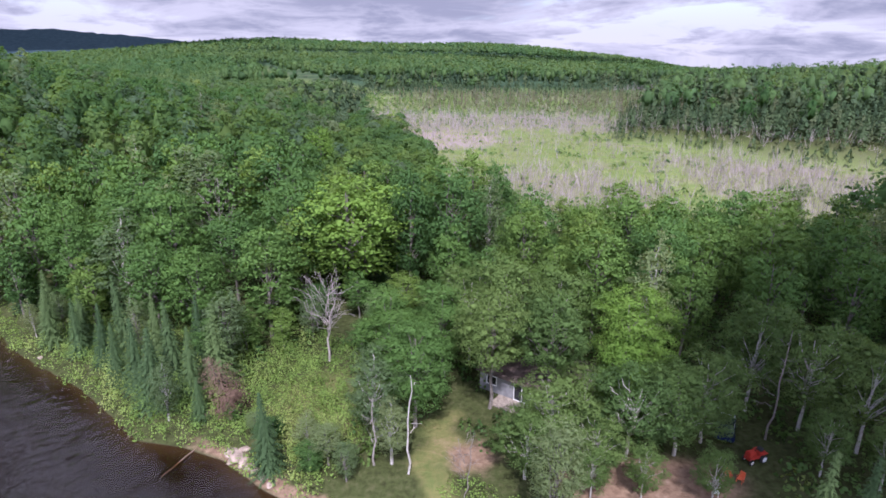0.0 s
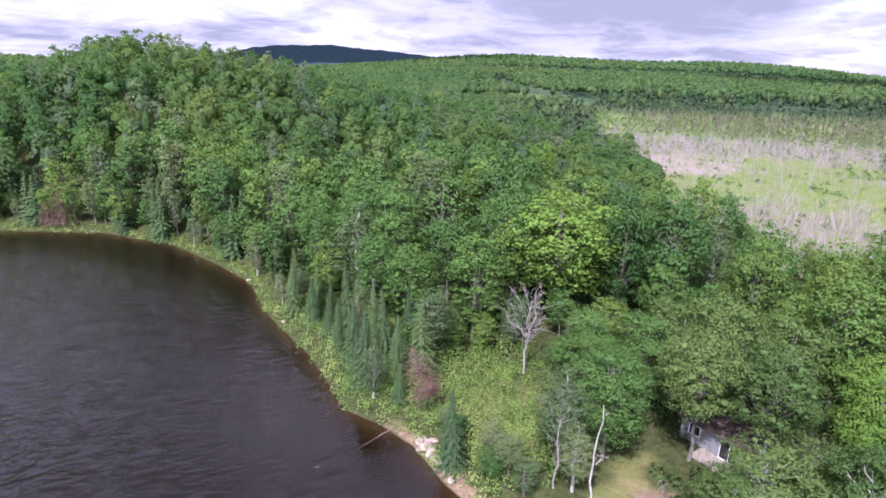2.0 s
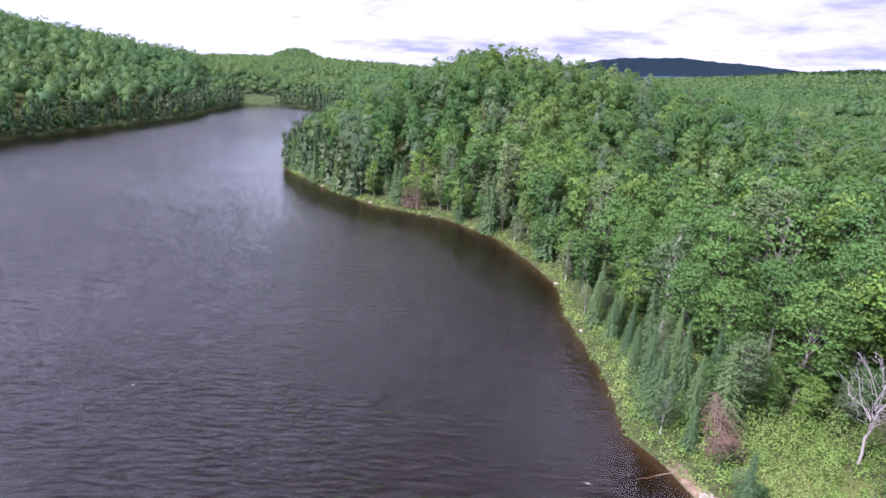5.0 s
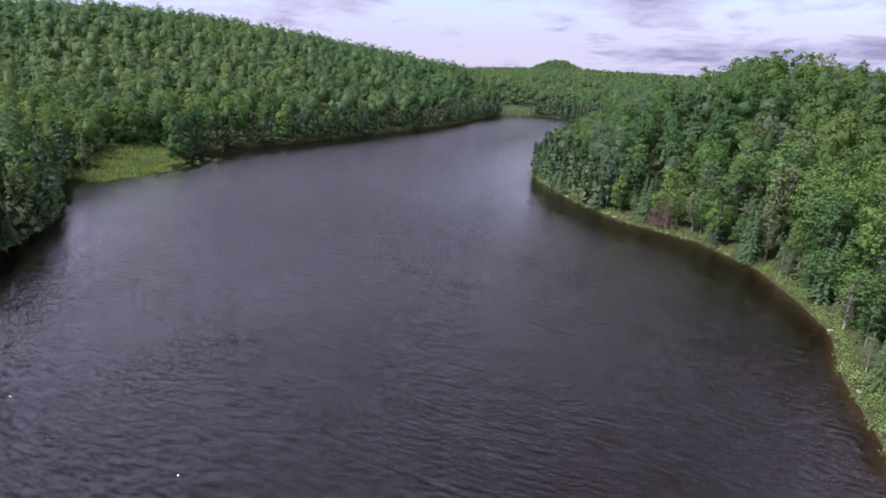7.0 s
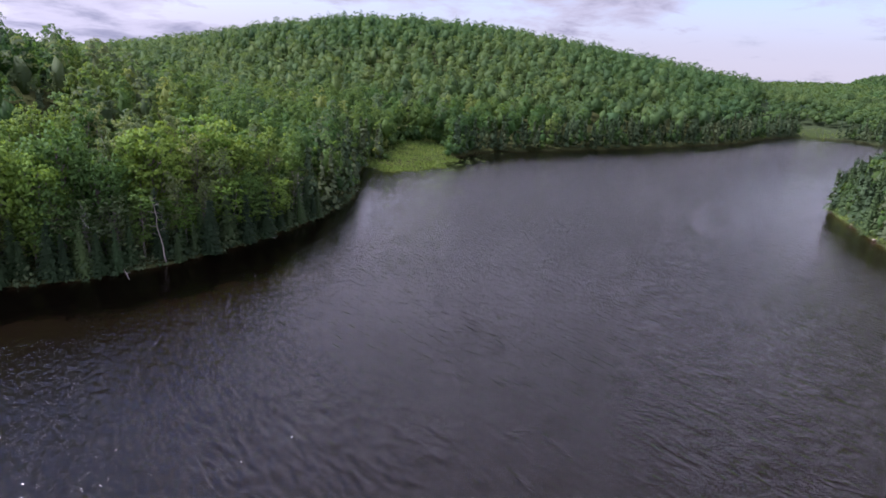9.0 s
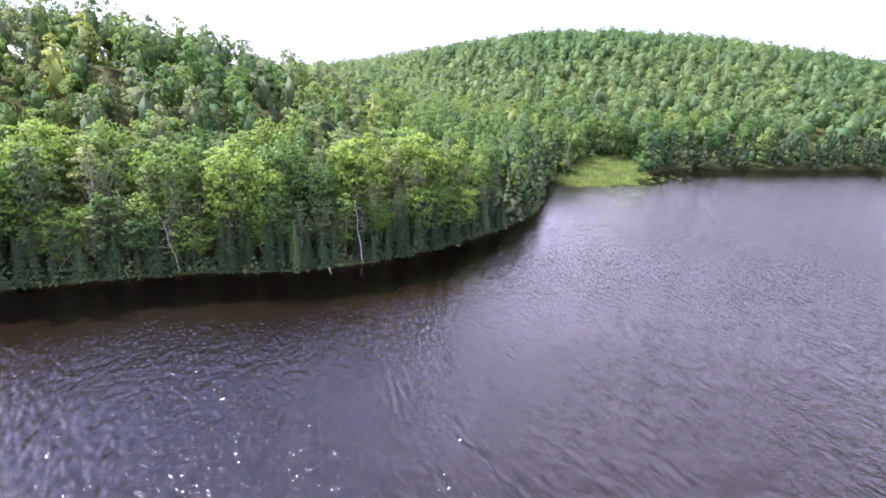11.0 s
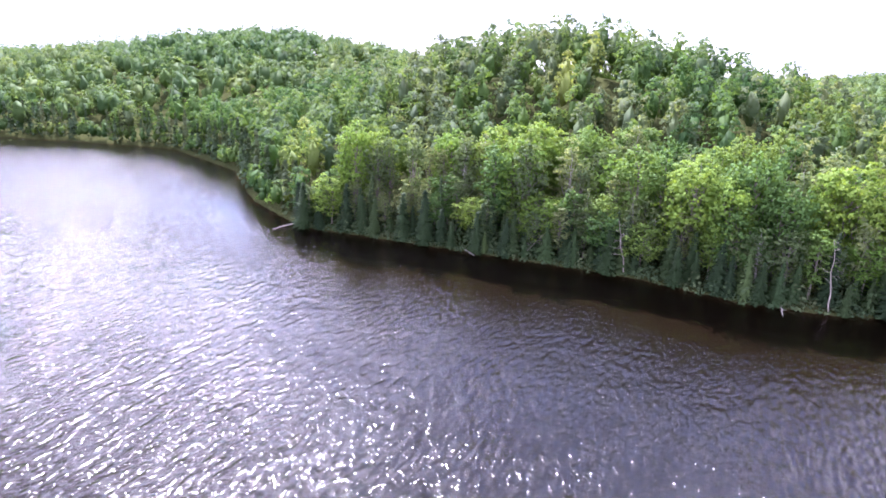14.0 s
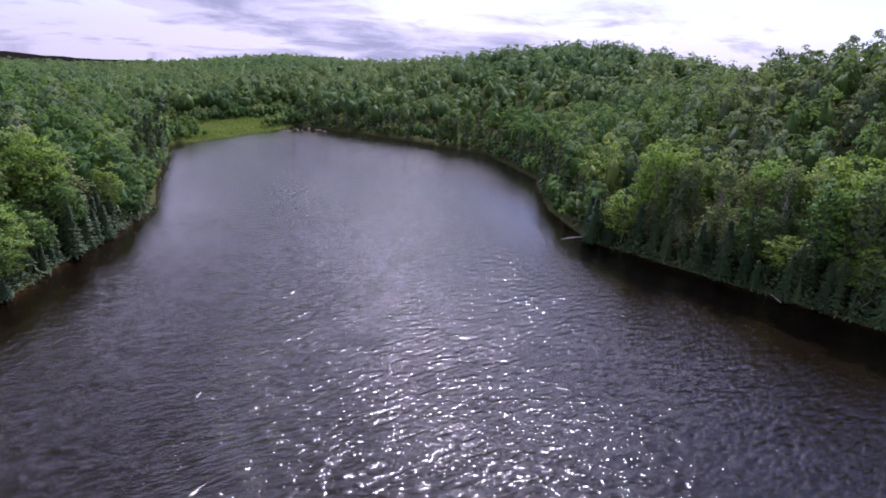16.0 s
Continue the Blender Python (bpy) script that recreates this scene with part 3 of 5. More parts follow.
def broadleaf(kind, rs, height, rx, rz, lobes, per, leaf, leaf_mat, bark, lobe=1.7, label="", category="tree", droop=0.0, heart=0.32):
    """A broadleaved tree: trunk with limbs, and a crown of leaf sprays in uneven lobes."""
    root = tagged(new(kind), label, category, kind.replace("_", " ") + "s in the lakeside woods")
    cz = height - rz
    c, d, lr = crown_lobes(rs, lobes, rx - lobe * 0.7, rz - lobe * 0.6, cz, lobe)
    bend = rs.normal(size=2) * 0.35
    trunk = [limb((0, 0, -0.4), (bend[0], bend[1], height * 0.82), height * 0.012 + 0.05, 0.05, rs, 0.01, 7, 7)]
    for k in range(0, len(c), 2):
        z0 = min(max(height * 0.3, c[k][2] - 3.5 - 2 * rs.rand()), height * 0.75)
        trunk.append(limb((bend[0] * z0 / height, bend[1] * z0 / height, z0), c[k], 0.05 + 0.003 * height, 0.02, rs, 0.06, 4, 4))
    part("trunk", mesh_from("trunk", *joined(trunk), True), bark, root)
    cc, nn, oo = [], [], []
    each = int(min(max(per / 7, 7), 36))           # sprays to a bough's tuft
    for ck, dk, rk in zip(c, d, lr):
        m = max(3, int(per * (rk / lobe) ** 2 / each))
        dd = unit(sphere_dirs(m, rs, -0.75) + dk * 0.55 + np.array([0, 0, 0.12 - droop]))
        tuft = ck + dd * rk * (0.60 + 0.50 * rs.rand(m, 1)) * np.array([1.05, 1.05, 0.9])
        tr = rk * (0.34 + 0.22 * rs.rand(m, 1, 1))
        e = sphere_dirs(m * each, rs, -0.55).reshape(m, each, 3)
        cc.append((tuft[:, None] + e * tr * (0.55 + 0.55 * rs.rand(m, each, 1)) * np.array([1.15, 1.15, 0.62])).reshape(-1, 3))
        nn.append(unit(e + np.array([0, 0, 0.45]) + rs.normal(size=(m, each, 3)) * 0.6).reshape(-1, 3))
        oo.append(unit(0.62 * e + 0.42 * dd[:, None] + 0.48 * dk).reshape(-1, 3))
    inner = int(0.06 * len(c) * per)               # some leaves deep inside, so that gaps read dark green
    dd = sphere_dirs(inner, rs, -0.9)
    cc.append(dd * np.array([rx, rx, rz]) * (0.35 + 0.35 * rs.rand(inner, 1)) + np.array([0, 0, cz])), nn.append(dd), oo.append(dd)
    cc, nn, oo = np.concatenate(cc), np.concatenate(nn), np.concatenate(oo)
    s = leaf * (0.7 + 0.6 * rs.rand(len(cc)))
    v, f = sprays(cc, nn, s * 1.25, s, rs)
    cv, cf, cn = cores(c, np.stack([lr, lr, lr * 0.75], -1) * heart)
    v, f = joined([(v, f), (cv, cf)])
    part("crown", mesh_from("crown", v, f, normals=np.concatenate([np.repeat(unit(oo + 0.18 * nn), 4, 0), cn])), leaf_mat, root)
    return root


def conifer(kind, rs, height, radius, tiers, mat, bark, bare=0.08, droop=0.45, width=0.32, label="", category="tree", taper=0.95, heart=0.40):
    """A spire of drooping boughs in whorls round a straight trunk."""
    root = tagged(new(kind), label, category, kind.replace("_", " ") + "s in the lakeside woods")
    part("trunk", mesh_from("trunk", *limb((0, 0, -0.4), (0, 0, height * 0.97), 0.03 + 0.011 * height, 0.02, rs, 0.003, 6, 6), True), bark, root)
    cc, nn, ln, wd, al, oo = [], [], [], [], [], []
    for k in range(tiers):
        u = (k + 0.5) / tiers
        z = height * (bare + (1 - bare) * u)
        R = radius * (1 - u) ** taper * (0.82 + 0.3 * rs.rand()) + 0.10
        n = max(4, int(6 + 6 * (1 - u)))
        a = np.arange(n) / n * 6.2832 + rs.rand() * 6
        for q in a:
            reach = R * (0.72 + 0.4 * rs.rand())
            out = np.array([math.cos(q), math.sin(q), 0])
            z = height * (bare + (1 - bare) * (k + 0.1 + 0.8 * rs.rand()) / tiers)
            steps = max(2, int(reach / 0.30))
            for j in range(steps):
                w = (j + 0.6) / steps
                across = np.array([-out[1], out[0], 0])
                for side in (-1, 1):
                    p = out * reach * w + np.array([0, 0, z - droop * reach * w * w]) + across * side * (0.06 + 0.20 * reach * (1 - w) * rs.rand())
                    cc.append(p), nn.append(out * 0.35 + np.array([0, 0, 1.0]) + across * side * 0.35 + rs.normal(size=3) * 0.2)
                    al.append(out + across * side * (0.55 + 0.3 * rs.rand()) + np.array([0, 0, -droop * 1.2 * w]))
                    ln.append(2.1 * width * (0.8 + 0.5 * rs.rand())), wd.append(width * (1.1 - 0.3 * w)), oo.append(out * (0.5 + 0.5 * w) + np.array([0, 0, 0.65]))
    v, f = sprays(np.array(cc), unit(np.array(nn)), np.array(ln), np.array(wd), rs, np.array(al))
    soft = np.repeat(unit(unit(np.array(oo)) + 0.35 * unit(np.array(nn))), 4, 0)
    cv, cf = tube([(0, 0, height * (bare + 0.03)), (0, 0, height * 0.5), (0, 0, height * 0.92)], [radius * heart, radius * heart * 0.5 ** taper, 0.03], 8)
    cn = unit(np.concatenate([cv[:, :2], 0 * cv[:, :1]], 1) + np.array([0, 0, 0.02]))
    if heart:
        v, f, soft = *joined([(v, f), (cv, cf)]), np.concatenate([soft, cn])
    part("crown", mesh_from("crown", v, f, normals=soft), mat, root)
    return root


def dead_tree(kind, rs, height, spread, n, mat, label, category="dead tree", base=0.2, up=0.75):
    """Bare trunk with forking grey limbs, no leaves."""
    root = tagged(new(kind), label, category)
    part("trunk", mesh_from("trunk", *limb((0, 0, -0.4), (rs.normal() * 0.3, rs.normal() * 0.3, height), base, 0.03, rs, 0.02, 8, 7), True), mat, root)
    for k in range(n):
        u = 0.3 + 0.65 * (k + rs.rand()) / n
        a = rs.rand() * 6.2832
        L = spread * (1.25 - u) * (0.7 + 0.5 * rs.rand())
        p0 = np.array([0, 0, height * u])
        p1 = p0 + L * np.array([math.cos(a), math.sin(a), up * (0.5 + rs.rand())])
        pieces = [limb(p0, p1, base * 0.36 * (1.2 - u), 0.018, rs, 0.07, 5, 4)]
        for j in range(3):
            w = 0.35 + 0.2 * j
            q0 = p0 + (p1 - p0) * w
            q1 = q0 + L * 0.42 * (unit(p1 - p0) + rs.normal(size=3) * 0.55)
            pieces.append(limb(q0, q1, base * 0.15, 0.012, rs, 0.08, 3, 3))
        part("limb", mesh_from("limb", *joined(pieces), True), mat, root)
    return root


PROTOTYPES = []


def stand(root):
    PROTOTYPES.append(root)
    return root


def forget_prototypes():
    """Takes the patterns away once they have been copied."""
    for r in PROTOTYPES:
        for o in (*r.children_recursive, r):
            bpy.data.objects.remove(o)


R_ = lambda k: np.random.RandomState(k)


def patterns(level):
    """The tree patterns, with smaller leaves for nearer trees."""
    fine = level < 2
    per, leaf = ((3.4, 0.48), (1.4, 0.76), (0.46, 1.26))[level]
    lab = "full green maple tree in summer leaf", "bright yellow-green maple with a dense rounded crown", "slender grey-green aspen with a pale trunk", "broad grey-green birch clump in leaf"
    m = [stand(broadleaf("maple_tree", R_(20 + k), 20, (4.6, 5.2, 4.2, 5.6)[k], (9.2, 8.8, 9.3, 9.0)[k], (54, 60, 50, 62)[k], 84 * per, 0.36 * leaf, MAPLE, BARK, (1.6, 1.65, 1.5, 1.75)[k], lab[0])) for k in range(4)]
    b = [stand(broadleaf("maple_tree", R_(40 + k), 20, 5.6, 9.0, 66, 84 * per, 0.36 * leaf, BRIGHT, BARK, 1.75, lab[1])) for k in range(2)]
    a = [stand(broadleaf("aspen_tree", R_(60 + k), 20, (3.3, 3.9, 3.0)[k], (8.8, 8.4, 9.2)[k], (52, 56, 48)[k], 58 * per, 0.31 * leaf, ASPEN, BARK if k else BIRCHBARK, 1.15, lab[2], droop=0.25)) for k in range(3)]
    o = [stand(broadleaf("birch_tree", R_(70 + k), 14, (4.6, 5.2)[k], (5.8, 5.6)[k], (48, 54)[k], 80 * per, 0.31 * leaf, BIRCH, BIRCHBARK, 1.3, lab[3], droop=0.3, heart=0.30)) for k in range(2)] if level == 0 else []
    h = [stand(broadleaf("birch_tree", R_(75), 16, 4.4, 5.4, 64, 60 * per, 0.31 * leaf, BIRCH, BARK, 1.2, "tall birch with a grey trunk and high crown", droop=0.3, heart=0.40))] if level == 0 else []
    sp = [stand(conifer("spruce_tree", R_(80 + k), 12, (2.9, 3.3, 2.6)[k], ((36, 35, 37) if fine else (19, 18, 20))[k], SPRUCE, BARK, 0.02, 0.16, 0.22 if fine else 0.40, label="dark green conical spruce with drooping boughs")) for k in range(3)]
    c = [stand(conifer("cedar_tree", R_(90 + k), 12, (1.6, 1.9)[k], 24 if fine else 20, CEDAR, BARK, 0.0, 0.18, 0.30 if fine else 0.40, "dense dark green cedar by the water", taper=0.75)) for k in range(2)]
    return {"o": (o, 14), "h": (h, 16), "b": (b, 20), "m": (m, 20), "a": (a, 20), "s": (sp, 12), "c": (c, 12)}


FINEST, FINE, COARSE = patterns(0), patterns(1), patterns(2)


def plant(pattern, x, y, height, base_height, rs, wide=1.0):
    s = height / base_height
    z = float(land_height(x, y)) - 0.05
    m = pose(x, y, z, rs.normal() * 1.2, rs.normal() * 1.2, rs.rand() * 360) @ Matrix.Diagonal((s * wide, s * wide, s, 1))
    return copy_thing(pattern, m)


# ---- trees that stand out one by one: kind, x, y, height, breadth ----
GLADE_TREES = [("m", -24.2, 65.8, 6.0, 1.5), ("m", -19.8, 66.6, 6.0, 1.5), ("m", -27.4, 63.6, 7.0, 1.3), ("a", -16.4, 68.4, 6.0, 1.5), ("m", -6.4, 68.0, 6.5, 1.4), ("m", -5.2, 74.0, 7.5, 1.4), ("m", -11.2, 74, 7.5, 1.3), ("m", -16.5, 72.5, 6.5, 1.3), ("a", -8.6, 69.5, 6.5, 1.5), ("m", -9.5, 64.5, 5, 1.4), ("b", -12.8, 80.0, 19.5, 1.6), ("m", -22.2, 70, 15.5, 1.35), ("m", -5.6, 59.5, 12.5, 1.3), ("m", 0.4, 60, 12.8, 1.3), ("m", 1.5, 76, 13.5, 1.0), ("m", 6.6, 71, 12, 1.0),
               ("m", -2.4, 51.5, 12.5, 1.3), ("a", -6.2, 49.0, 10.5, 1.7), ("a", -4.4, 45.8, 7.0, 1.7), ("a", -69, 172, 20, 1.3), ("a", -62, 165, 19, 1.2), ("b", -31, 150, 16, 0.9), ("b", -5, 100, 13, 1.2),
               ("m", -31, 68, 14.5, 1.0), ("m", -37, 70, 15, 1.0), ("a", -42.7, 74, 16.5, 1.5), ("m", -45, 80, 18, 1.1), ("m", -55, 83, 17, 1.0), ("a", -39.5, 97.5, 21, 1.35), ("m", -30, 80, 15, 1.2), ("m", -25, 92, 16, 1.2)]
SHORE_TREES = [("s", -37.6, 60.4, 8.0, 0.95), ("s", -34.4, 58.8, 9.2, 0.9), ("s", -31.4, 55.8, 9.6, 0.95), ("s", -30.6, 60.0, 10.4, 0.85), ("s", -27.4, 56.6, 8.8, 0.9), ("s", -28.8, 63.4, 9.4, 0.8),
               ("s", -34.0, 63.2, 10.2, 0.8), ("s", -25.4, 53.4, 5.2, 1.0), ("s", -16.0, 45.9, 8.8, 0.85), ("s", -51.2, 69.6, 8.8, 1.0), ("s", -46.0, 67.2, 7.8, 0.9), ("s", -41.5, 64.4, 8.4, 0.85),
               ("s", -39.8, 67, 10.6, 0.8), ("a", -10.4, 46.0, 5.0, 1.8), ("a", -12.6, 47.6, 4.6, 1.7), ("a", -8.4, 44.0, 4.6, 1.6), ("m", -12.0, 45.2, 3.6, 1.8), ("m", -21.4, 52.6, 2.8, 1.8), ("a", -18.4, 50.4, 3.4, 1.8), ("m", -16.8, 49.4, 3.0, 1.9)]
CABIN_TREES = [("h", 5.4, 54.2, 13.8, 1.1), ("h", 11.6, 53.6, 13.6, 1.1), ("o", 8.2, 61.8, 14.2, 1.2), ("o", 13.2, 62.2, 13, 1.1), ("o", 3.6, 63.5, 12.5, 1.0), ("b", 19.6, 54.6, 14.5, 1.05), ("b", 18.2, 51.6, 10, 0.95), ("o", 10.8, 46.8, 8.8, 1.4), ("o", 7.8, 43.8, 7.4, 1.4), ("o", 14.6, 51.6, 7.0, 1.2),
               ("o", 17.6, 46.4, 9.8, 1.35), ("o", 22.4, 46.8, 9.8, 1.35), ("o", 13.8, 43.6, 7.4, 1.2), ("o", 25.6, 48.4, 10.2, 1.1), ("o", 23.2, 40.4, 6.0, 0.9), ("o", 13.2, 41.4, 5.6, 0.9), ("o", 17.6, 41.4, 5.8, 0.9),
               ("m", 25.4, 77, 17.5, 1.05), ("m", 20.5, 80, 17.0, 0.75), ("m", 14.5, 71, 12, 1.1), ("m", 19.2, 67, 15.5, 1.1)]
EAST_TREES = [("m", 33.9, 71, 16, 1.0), ("m", 42, 71, 16.5, 1.1), ("m", 57, 80, 16, 1.1), ("m", 50, 74, 15, 1.1), ("o", 32.2, 53.2, 13.0, 1.0), ("o", 36.0, 50.0, 12.5, 1.0), ("o", 39.5, 46.5, 12.0, 1.0),
              ("o", 34.2, 43.4, 7.0, 0.9), ("o", 38.3, 41.6, 7.0, 0.9), ("m", 28.5, 62, 14, 0.9), ("m", 38, 61, 15.5, 1.0), ("m", 46, 60, 15, 1.0)]
KEY = GLADE_TREES + SHORE_TREES + CABIN_TREES + EAST_TREES
rs = R_(5)
spots = []
for kind, x, y, height, wide in KEY:
    pats, base = (FINEST if math.hypot(x, y) < 66 else FINE)[kind]
    plant(pats[rs.randint(len(pats))], x, y, height, base, rs, wide)
    spots.append((x, y))

# ---- the nearer woods, tree by tree ----
CLEAR = [(-33.4, 84.6, 6.2), (-1, 47, 6.5), (-15, 55, 8.0), (-14.5, 63, 5.5), (-22.5, 55.5, 5), (-19, 62, 4.5), (-13.2, 73.5, 7.5), (-20, 49, 3.5), (2.5, 55, 4), (3.5, 44, 5), (12, 45, 8), (24, 43, 6.5), (9, 55, 5.5), (29, 47, 5), (-23, 53, 2.5)]   # lawn, glade, yard, cabin, cars


def scatter(gap, r0, r1, az0, az1, seed, jitter=0.38):
    """Jittered staggered grid of spots in a ring sector on dry land."""
    q = np.random.RandomState(seed)
    n = int(r1 / gap) + 2
    i, j = np.meshgrid(np.arange(-n, n + 1), np.arange(-n, n + 1))
    x = (i + 0.5 * (j % 2)) * gap + q.uniform(-jitter, jitter, i.shape) * gap
    y = j * gap * 0.87 + q.uniform(-jitter, jitter, i.shape) * gap
    x, y = x.ravel(), y.ravel()
    d, a = np.hypot(x, y), np.degrees(np.arctan2(-x, y)) % 360
    ok = (d >= r0) & (d < r1) & ((a - az0) % 360 < (az1 - az0) % 360.001)
    return x[ok], y[ok]


def near_wood(x, y):
    """Where the trees are built one by one: the banks that the camera passes nearest."""
    a, d = np.degrees(np.arctan2(-x, y)) % 360, np.hypot(x, y)
    north = (((a < 62) | (a > 316)) & (d < 122)) | ((a > 38) & (a < 71) & (d < 165))
    south = (a > 109) & (a < 235) & (d < 146)
    return north | south


x, y = scatter(6.3, 30, 175, 0, 360, 11)
sd = lake_distance(x, y)
ok = near_wood(x, y) & (sd > 3.0) & (bog_mask(x, y) < 0.15)
for cx, cy, cr in CLEAR:
    ok &= np.hypot(x - cx, y - cy) > cr
for sx, sy in spots:
    ok &= np.hypot(x - sx, y - sy) > 5.2
x, y, sd = x[ok], y[ok], sd[ok]
for px, py, ps in zip(x, y, sd):
    south = py < 0
    u, w = rs.rand(), rs.rand()
    if ps < 6.5:
        kind = "c" if (south and u < 0.40) else ("s" if u < 0.45 else ("a" if u < 0.8 else "m"))
        height = {"c": 9 + 5 * w, "s": 8 + 5 * w, "a": (13 if south else 9) + 5 * w, "m": (13 if south else 9) + 5 * w}[kind]
    else:
        kind = ("a" if u < 0.42 else "b" if u < 0.60 else "m" if u < 0.97 else "s") if south else ("m" if u < 0.76 else "a" if u < 0.91 else "s")
        height = (18.5 if south else 15.5) + 6.0 * w
        if kind == "s":
            height = (13 if south else 8) + 5 * w
    if py > 97 and -26 < px <= 10:
        height = 8.5 + 4 * w
    if px > 10 and py > 0:
        height = min(height, 17.5) if py < 85 else 5.5 + 4.5 * w
    pats, base = (FINEST if math.hypot(px, py) < 60 else FINE if math.hypot(px, py) < 98 else COARSE)[kind]
    plant(pats[rs.randint(len(pats))], px, py, height, base, rs, 0.78 + 0.27 * rs.rand())

# young trees and spruces on the north bank
x, y = scatter(4.0, 45, 225, 14, 73, 51)
sd = lake_distance(x, y)
ok = (sd > 1.8) & (sd < np.where(np.hypot(x, y) < 98, 13, 7)) & (np.hypot(x + 15, y - 55) > 9.0) & (np.hypot(x + 14.5, y - 63) > 6) & (np.hypot(x + 23, y - 55) > 5)
for sx, sy in spots:
    ok &= np.hypot(x - sx, y - sy) > 2.6
for px, py in zip(x[ok], y[ok]):
    u, w = rs.rand(), rs.rand()
    kind = "s" if u < (0.22 if math.hypot(px, py) < 98 else 0.26) else "m" if u < 0.72 else "a"
    pats, base = (FINEST if math.hypot(px, py) < 60 else FINE if math.hypot(px, py) < 98 else COARSE)[kind]
    plant(pats[rs.randint(len(pats))], px, py, 5.5 + 6.5 * w, base, rs, 1.0 + 0.2 * rs.rand())

# tall spruces in a row on the point
x, y = scatter(3.3, 125, 235, 47, 72, 60)
sd = lake_distance(x, y)
ok = (sd > 0.8) & (sd < np.where(np.hypot(x, y) > 168, 9, 4.5))
for px, py in zip(x[ok], y[ok]):
    if rs.rand() < (0.72 if px < -168 else 0.18):
        pats, base = COARSE["s"]
        plant(pats[rs.randint(len(pats))], px, py, 8.5 + 7 * rs.rand(), base, rs, 0.72 + 0.2 * rs.rand())

# cedars and spruces crowding the water's edge on the south bank
x, y = scatter(3.1, 95, 170, 109, 232, 21)
sd = lake_distance(x, y)
ok = (sd > 0.3) & (sd < 4.2) & near_wood(x, y)
for px, py in zip(x[ok], y[ok]):
    kind = "c" if rs.rand() < 0.72 else "s"
    pats, base = COARSE[kind]
    plant(pats[rs.randint(len(pats))], px, py, 4.5 + 7.0 * rs.rand(), base, rs, (1.25 if kind == "c" else 0.85) + 0.35 * rs.rand())

# younger hardwoods leaning out behind the cedars
x, y = scatter(4.6, 95, 165, 109, 235, 57)
sd = lake_distance(x, y)
ok = (sd > 2.2) & (sd < 9) & near_wood(x, y)
for px, py in zip(x[ok], y[ok]):
    u = rs.rand()
    pats, base = COARSE["a" if u < 0.6 else "m" if u < 0.92 else "b"]
    plant(pats[rs.randint(len(pats))], px, py, 9 + 5 * rs.rand(), base, rs, 1.25 + 0.3 * rs.rand())


# ---- the woods beyond, as stands ----
def stand_of_trees(name, x, y, height, radius, lobes, per, leaf, mat, label, seed, conic=False, depth=0.8, heart=0.66):
    """Many trees in one mesh: leaf sprays on uneven lobes, or on spires."""
    q = np.random.RandomState(seed)
    n, k = len(x), lobes * per
    z = land_height(x, y)
    rz = height * depth * 0.5
    if conic:
        u, a = q.rand(n, k) ** 0.8, q.rand(n, k) * 6.2832
        r = radius[:, None] * (1 - u) * (0.75 + 0.4 * q.rand(n, k))
        off = np.stack([r * np.cos(a), r * np.sin(a), height[:, None] * (0.05 + 0.95 * u)], -1)
        nor = unit(np.stack([np.cos(a), np.sin(a), 0.7 + 0 * a], -1) + q.normal(size=(n, k, 3)) * 0.3)
        soft = unit(np.stack([np.cos(a), np.sin(a), 0.55 + 0 * a], -1) + 0.35 * nor).reshape(-1, 3)
    else:
        ld = sphere_dirs(n * lobes, q, -0.45).reshape(n, lobes, 1, 3)
        ld[:, 0, 0] = (0, 0, 1)
        size = np.stack([radius, radius, rz], -1)[:, None, None]
        lc = ld * size * (0.56 + 0.16 * q.rand(n, lobes, 1, 1))
        d = unit(sphere_dirs(n * k, q, -0.4).reshape(n, lobes, per, 3) + 0.5 * ld)
        lr = radius[:, None, None, None] * (0.46 if lobes < 6 else 0.36 if lobes < 12 else 0.27) * (0.85 + 0.3 * q.rand(n, lobes, 1, 1))
        off = (lc + d * lr * (0.85 + 0.2 * q.rand(n, lobes, per, 1))).reshape(n, k, 3) + np.stack([0 * rz, 0 * rz, height - rz], -1)[:, None]
        nor = unit(d.reshape(n, k, 3) + np.array([0, 0, 0.3]) + q.normal(size=(n, k, 3)) * 0.38)
        whole = unit((off - np.stack([0 * rz, 0 * rz, height - rz], -1)[:, None]) / np.stack([radius, radius, rz], -1)[:, None])
        soft = unit(0.40 * (d + 0.4 * ld).reshape(n, k, 3) + 0.90 * whole + 0.22 * nor).reshape(-1, 3)
    c = off + np.stack([x, y, z], -1)[:, None]
    s = (leaf * (0.7 + 0.6 * q.rand(n, k)) * (radius / radius.mean())[:, None]).ravel()
    v, f = sprays(c.reshape(-1, 3), nor.reshape(-1, 3), s * (1.6 if conic else 1.25), s, q)
    tint = np.repeat(np.clip(q.rand(n) * np.where(y > 0, 0.58, 0.68) + 0.36 * (0.5 + 0.5 * rough_field(x, y, 9, 60)), 0, 1), k * 4)
    shade = np.repeat(soft, 4, 0)
    own, mid = tint[:: k * 4], np.stack([x, y, z + height - rz], -1)
    if not conic and heart:
        cv, cf, cn = cores(mid, np.stack([radius, radius, rz], -1) * heart)
        v, f = joined([(v, f), (cv, cf)])
        tint, shade = np.concatenate([tint, np.repeat(own, 8)]), np.concatenate([shade, cn])
    me = mesh_from(name, v, f, tint=tint, normals=shade)
    me.materials.append(mat)
    return tagged(new(name, me), label, "woods", kind="stuff")


